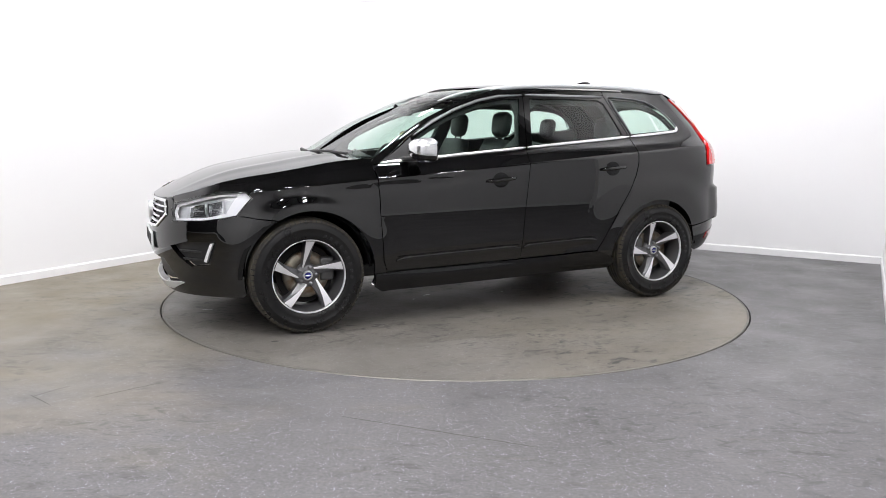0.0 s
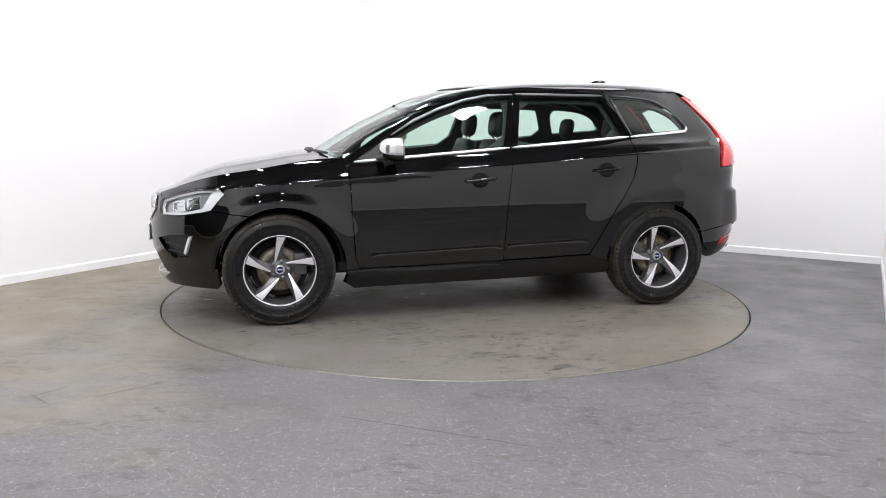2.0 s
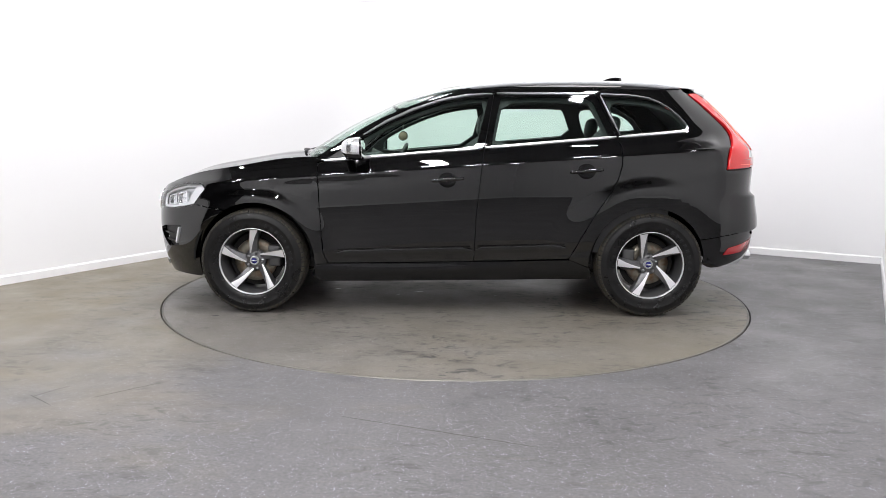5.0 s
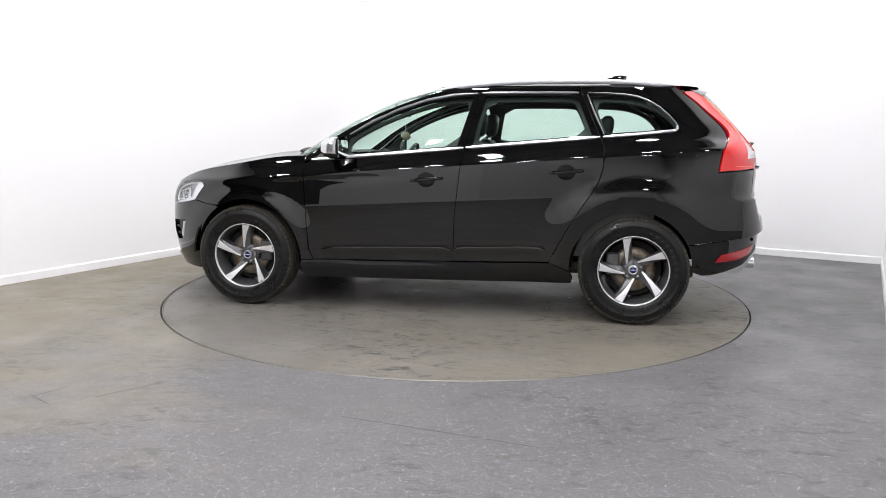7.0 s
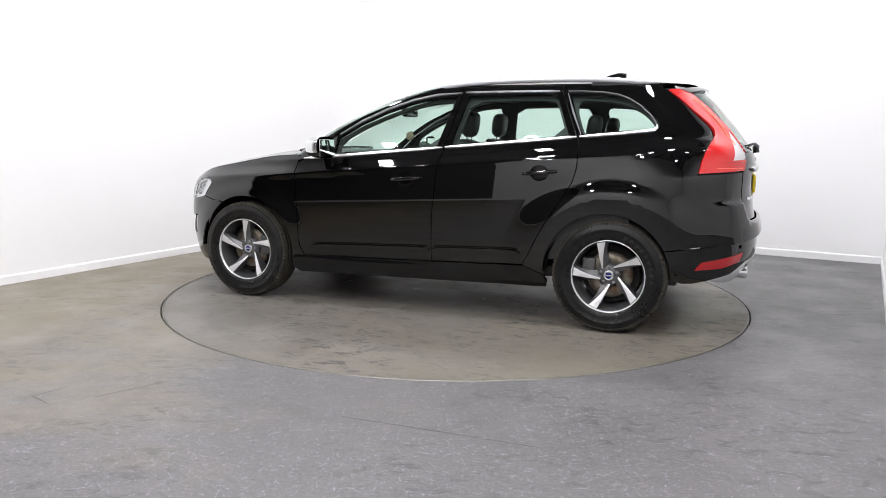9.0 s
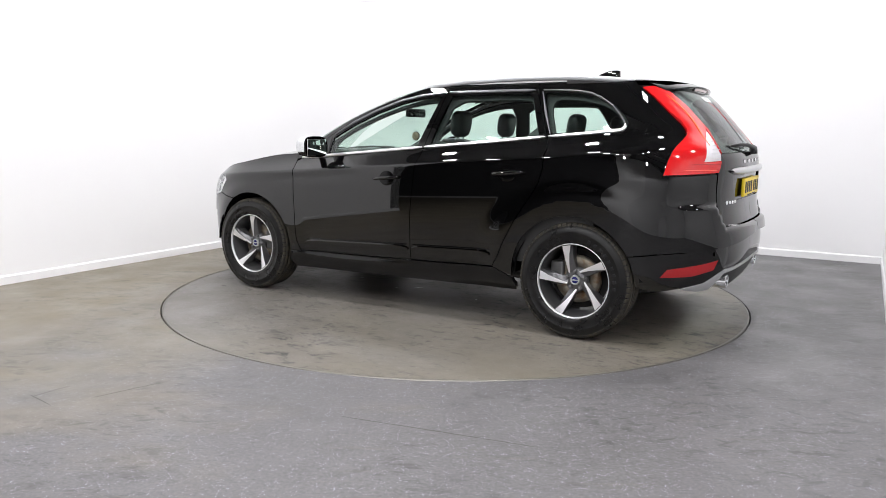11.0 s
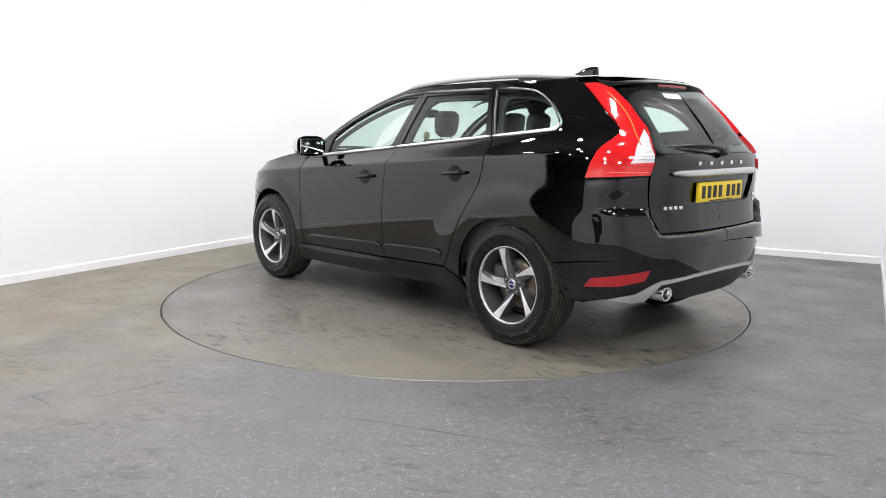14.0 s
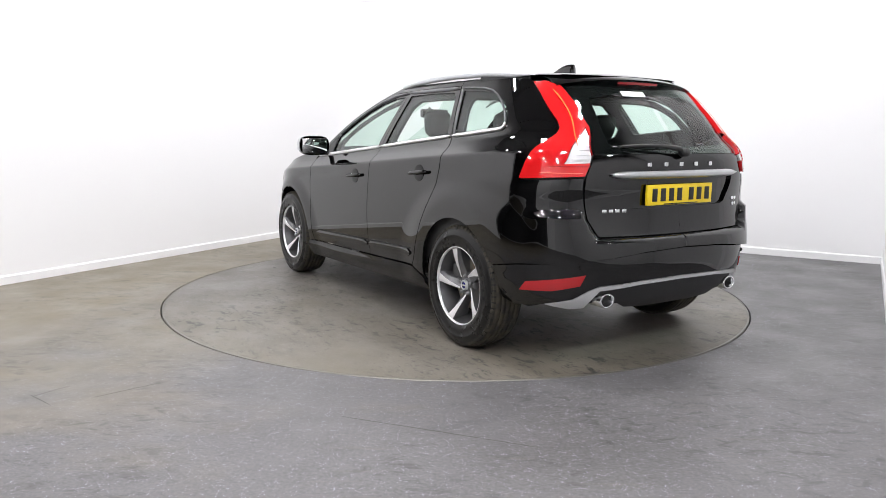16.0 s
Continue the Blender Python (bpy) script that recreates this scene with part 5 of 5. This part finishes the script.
def cabin(car):
    """What shows through the glass: seats, dashboard, wheel, mirror."""
    part("cabin_floor", box(-1.5, -0.74, 0.32, 1.0, 0.74, 0.40, 0.02), TRIM_DARK, car)
    for side in (1, -1):
        rows = [[(x, side * (flank(x, z) - 0.05), z) for x in steps(0.85, -1.1, 24)] for z in steps(0.45, 1.10, 8)]
        part("door_card", grid_mesh(rows), TRIM_DARK, car)
        rows = [[(x, side * (flank(x, z) - 0.05), z) for x in steps(-1.1, -1.5, 8)] for z in steps(0.6, 1.18, 6)]
        part("boot_lining", grid_mesh(rows), TRIM_DARK, car)
    # front seats
    for y in (0.37, -0.37):
        seat = part("front_seat", slab(-0.10, 0.44, y - 0.26, y + 0.26, 0.52, 0.68, 0.05), LEATHER, car, "black leather front seat")
        bm = seat_back(0.50, 0.62)
        part("backrest", bm, LEATHER, seat, at=Matrix.Translation((-0.06, y, 0.62)) @ Matrix.Rotation(radians(-17), 4, "Y"))
        part("headrest", headrest(), LEATHER, seat, at=Matrix.Translation((-0.265, y, 1.335)) @ Matrix.Rotation(radians(-8), 4, "Y"))
        for dy in (-0.05, 0.05):
            part("headrest_post", tube([(-0.24, y + dy, 1.16), (-0.262, y + dy, 1.28)], 0.007, 8), CHROME, seat)
    bench = part("rear_bench", slab(-1.0, -0.50, -0.66, 0.66, 0.52, 0.68, 0.05), LEATHER, car, "black leather rear bench")
    for y in (0.42, 0.0, -0.42):
        part("backrest", seat_back(0.40, 0.56), LEATHER, bench, at=Matrix.Translation((-0.98, y, 0.62)) @ Matrix.Rotation(radians(-20), 4, "Y"))
    for y in (0.42, -0.42):
        part("headrest", headrest(0.9), LEATHER, bench, at=Matrix.Translation((-1.185, y, 1.315)) @ Matrix.Rotation(radians(-10), 4, "Y"))
    part("parcel_cover", box(-1.95, -0.68, 1.04, -1.36, 0.68, 1.07, 0.01), TRIM_DARK, car)
    # dashboard
    rows = []
    for y in steps(0.74, -0.74, 20):
        b = 0.18 * (1 - (y / 0.8) ** 2)
        hump = 0.035 * math.exp(-((y + 0.37) / 0.16) ** 2)
        rows.append([(0.95 + b, y, 1.02), (0.80 + b * .6, y, 1.075 + hump * .3), (0.62, y, 1.07 + hump), (0.55, y, 1.02 + hump), (0.56, y, 0.80), (0.62, y, 0.62)])
    bm = grid_mesh(rows)
    bmesh.ops.recalc_face_normals(bm, faces=bm.faces)
    part("dashboard", bm, TRIM_DARK, car)
    bm = bmesh.new()
    ring = [(0.185 * math.cos(a), 0.185 * math.sin(a)) for a in steps(0, 2 * math.pi, 36)]
    tube([(0, p, q) for p, q in ring], 0.016, 10, bm)
    w = part("steering_wheel", bm, LEATHER, car, "black leather steering wheel", Matrix.Translation((0.46, -0.37, 1.0)) @ Matrix.Rotation(radians(-24), 4, "Y"))
    part("spoke", box(-0.01, -0.17, -0.03, 0.02, 0.17, 0.03, 0.01), TRIM_DARK, w)
    part("column", tube([(0.02, 0, 0), (0.25, 0, 0)], 0.04, 12), TRIM_DARK, w)
    im = part("inside_mirror", box(0.37, -0.13, 1.395, 0.405, 0.13, 1.465, 0.015), GLOSS_BLACK, car, "black inside mirror under the windscreen")
    part("mirror_stem", tube([(0.405, 0, 1.435), (0.47, 0, 1.475)], 0.014, 8), GLOSS_BLACK, im)
    cord = part("hanging_disc", tube([(0.393, -0.01, 1.40), (0.393, -0.01, 1.28)], 0.0016, 6), WHITE_CARD, car, "round wooden air freshener on a cord")
    part("disc", spin([(0.0, 0.006), (0.030, 0.006), (0.036, 0.0), (0.030, -0.006), (0.0, -0.006)], 28), WOOD, cord, at=Matrix.Translation((0.393, -0.01, 1.244)))
    part("disc_ring", spin([(0.034, 0.005), (0.039, 0.0), (0.034, -0.005)], 28), CHROME, cord, at=Matrix.Translation((0.393, -0.01, 1.244)))


def seat_back(width, height):
    rows = []
    for t in steps(0, 1, 10):
        w = width / 2 * (1 - 0.28 * max(0, (t - 0.55) / 0.45) ** 2)
        d = 0.075 * (1 - 0.35 * t)
        rows.append([(d * math.copysign(abs(math.cos(a)) ** 0.5, math.cos(a)), w * math.copysign(abs(math.sin(a)) ** 0.5, math.sin(a)), height * t) for a in [2 * math.pi * j / 24 for j in range(24)]])
    bm = grid_mesh(rows, close=True)
    bm.faces.new([bm.verts.new(p) for p in rows[-1]])
    bmesh.ops.remove_doubles(bm, verts=bm.verts, dist=1e-5)
    bmesh.ops.recalc_face_normals(bm, faces=bm.faces)
    return bm


def headrest(k=1.0):
    rows = []
    for t in steps(-1, 1, 10):
        q = (1 - abs(t) ** 3) ** (1 / 3) if abs(t) < 1 else 0.0
        q = max(q, 0.35)
        rows.append([(0.055 * k * q * math.copysign(abs(math.cos(a)) ** 0.7, math.cos(a)), 0.112 * k * (0.9 + 0.1 * t) * q ** 0.5 * math.copysign(abs(math.sin(a)) ** 0.7, math.sin(a)), 0.095 * k * t) for a in [2 * math.pi * j / 24 for j in range(24)]])
    bm = grid_mesh(rows, close=True)
    for r in (rows[0], rows[-1]):
        bm.faces.new([bm.verts.new(p) for p in r])
    bmesh.ops.remove_doubles(bm, verts=bm.verts, dist=1e-5)
    bmesh.ops.recalc_face_normals(bm, faces=bm.faces)
    return bm


# dull near-black that stands for the dark hollow behind the handles
CUP_SHADE = material("cup_shade", (0.002, 0.002, 0.0022), 0.12, Specular_IOR_Level=0.25)
RAIL = material("brushed_rail", (0.50, 0.51, 0.53), 0.40, 0.35)
SHOULDER = material("dusty_shoulder", (0.03, 0.026, 0.018), 0.8)
k = Nodes(SHOULDER)
k.put(k.mix(k.ramp(k.noise(9, 4), 0.35, 0.65), (0.010, 0.0095, 0.009), (0.040, 0.034, 0.022)), k.b.inputs["Base Color"])
BRIGHT_TRIM = material("brushed_bright_trim", (0.92, 0.92, 0.93), 0.30, 1.0)
SATIN_DARK = material("dark_satin_trim", (0.16, 0.16, 0.17), 0.35, 0.8)
BOWL = material("lamp_bowl", (0.55, 0.56, 0.58), 0.3, 0.8)
BLADE = material("running_light_white", (0.82, 0.82, 0.84), 0.2)
SILVER_CAP = material("silver_cap", (0.74, 0.75, 0.76), 0.2, 0.9)
GLINT_AMBER = material("amber_glint", (0.9, 0.16, 0.04), 0.1)
RED_PALE = material("pale_red_rib", (0.85, 0.12, 0.09), 0.12)
GREY_LENS = material("grey_lens", (0.30, 0.31, 0.32), 0.05)
LENS_CLEAR = glass_material("lamp_glass", (0.96, 0.97, 0.98))
SIDE_MARK = material("sidewall_relief", (0.013, 0.013, 0.014), 0.45, Specular_IOR_Level=0.3)
BOLT = material("wheel_bolt_steel", (0.25, 0.25, 0.26), 0.3, 1.0)
CALIPER = material("caliper_iron", (0.11, 0.11, 0.11), 0.5, 0.7)

CAR = new("car")
tagged(CAR, "glossy black five-door SUV with silver roof rails and two-tone alloy wheels", "car")
car_body(CAR)
for axle in (FRONT_AXLE, REAR_AXLE):
    for side in (1, -1):
        wheel_parts(CAR, axle, side)
cabin(CAR)


# ---- what moves: the disc and the car on it turn together ----
CAR_OFF = Matrix.Translation((0.029, -0.0526, 0.0))


def motions():
    turn_rows = [(0.0, 25.6), (1.0, 20.57), (2.0, 15.48), (3.0, 10.36), (4.0, 5.31), (5.2, -0.70), (6.5, -7.19), (7.5, -12.3),
                 (9.0, -20.15), (10.2, -26.48), (11.5, -33.38), (12.5, -38.63), (14.0, -46.5), (15.0, -51.77), (16.0, -57.07)]
    walk(TABLE, [(t, pose(0, 0, 0.0, 0, 0, 180 + a)) for t, a in turn_rows])
    walk(CAR, [(t, pose(0, 0, 0.0, 0, 0, 180 + a) @ CAR_OFF) for t, a in turn_rows])


motions()
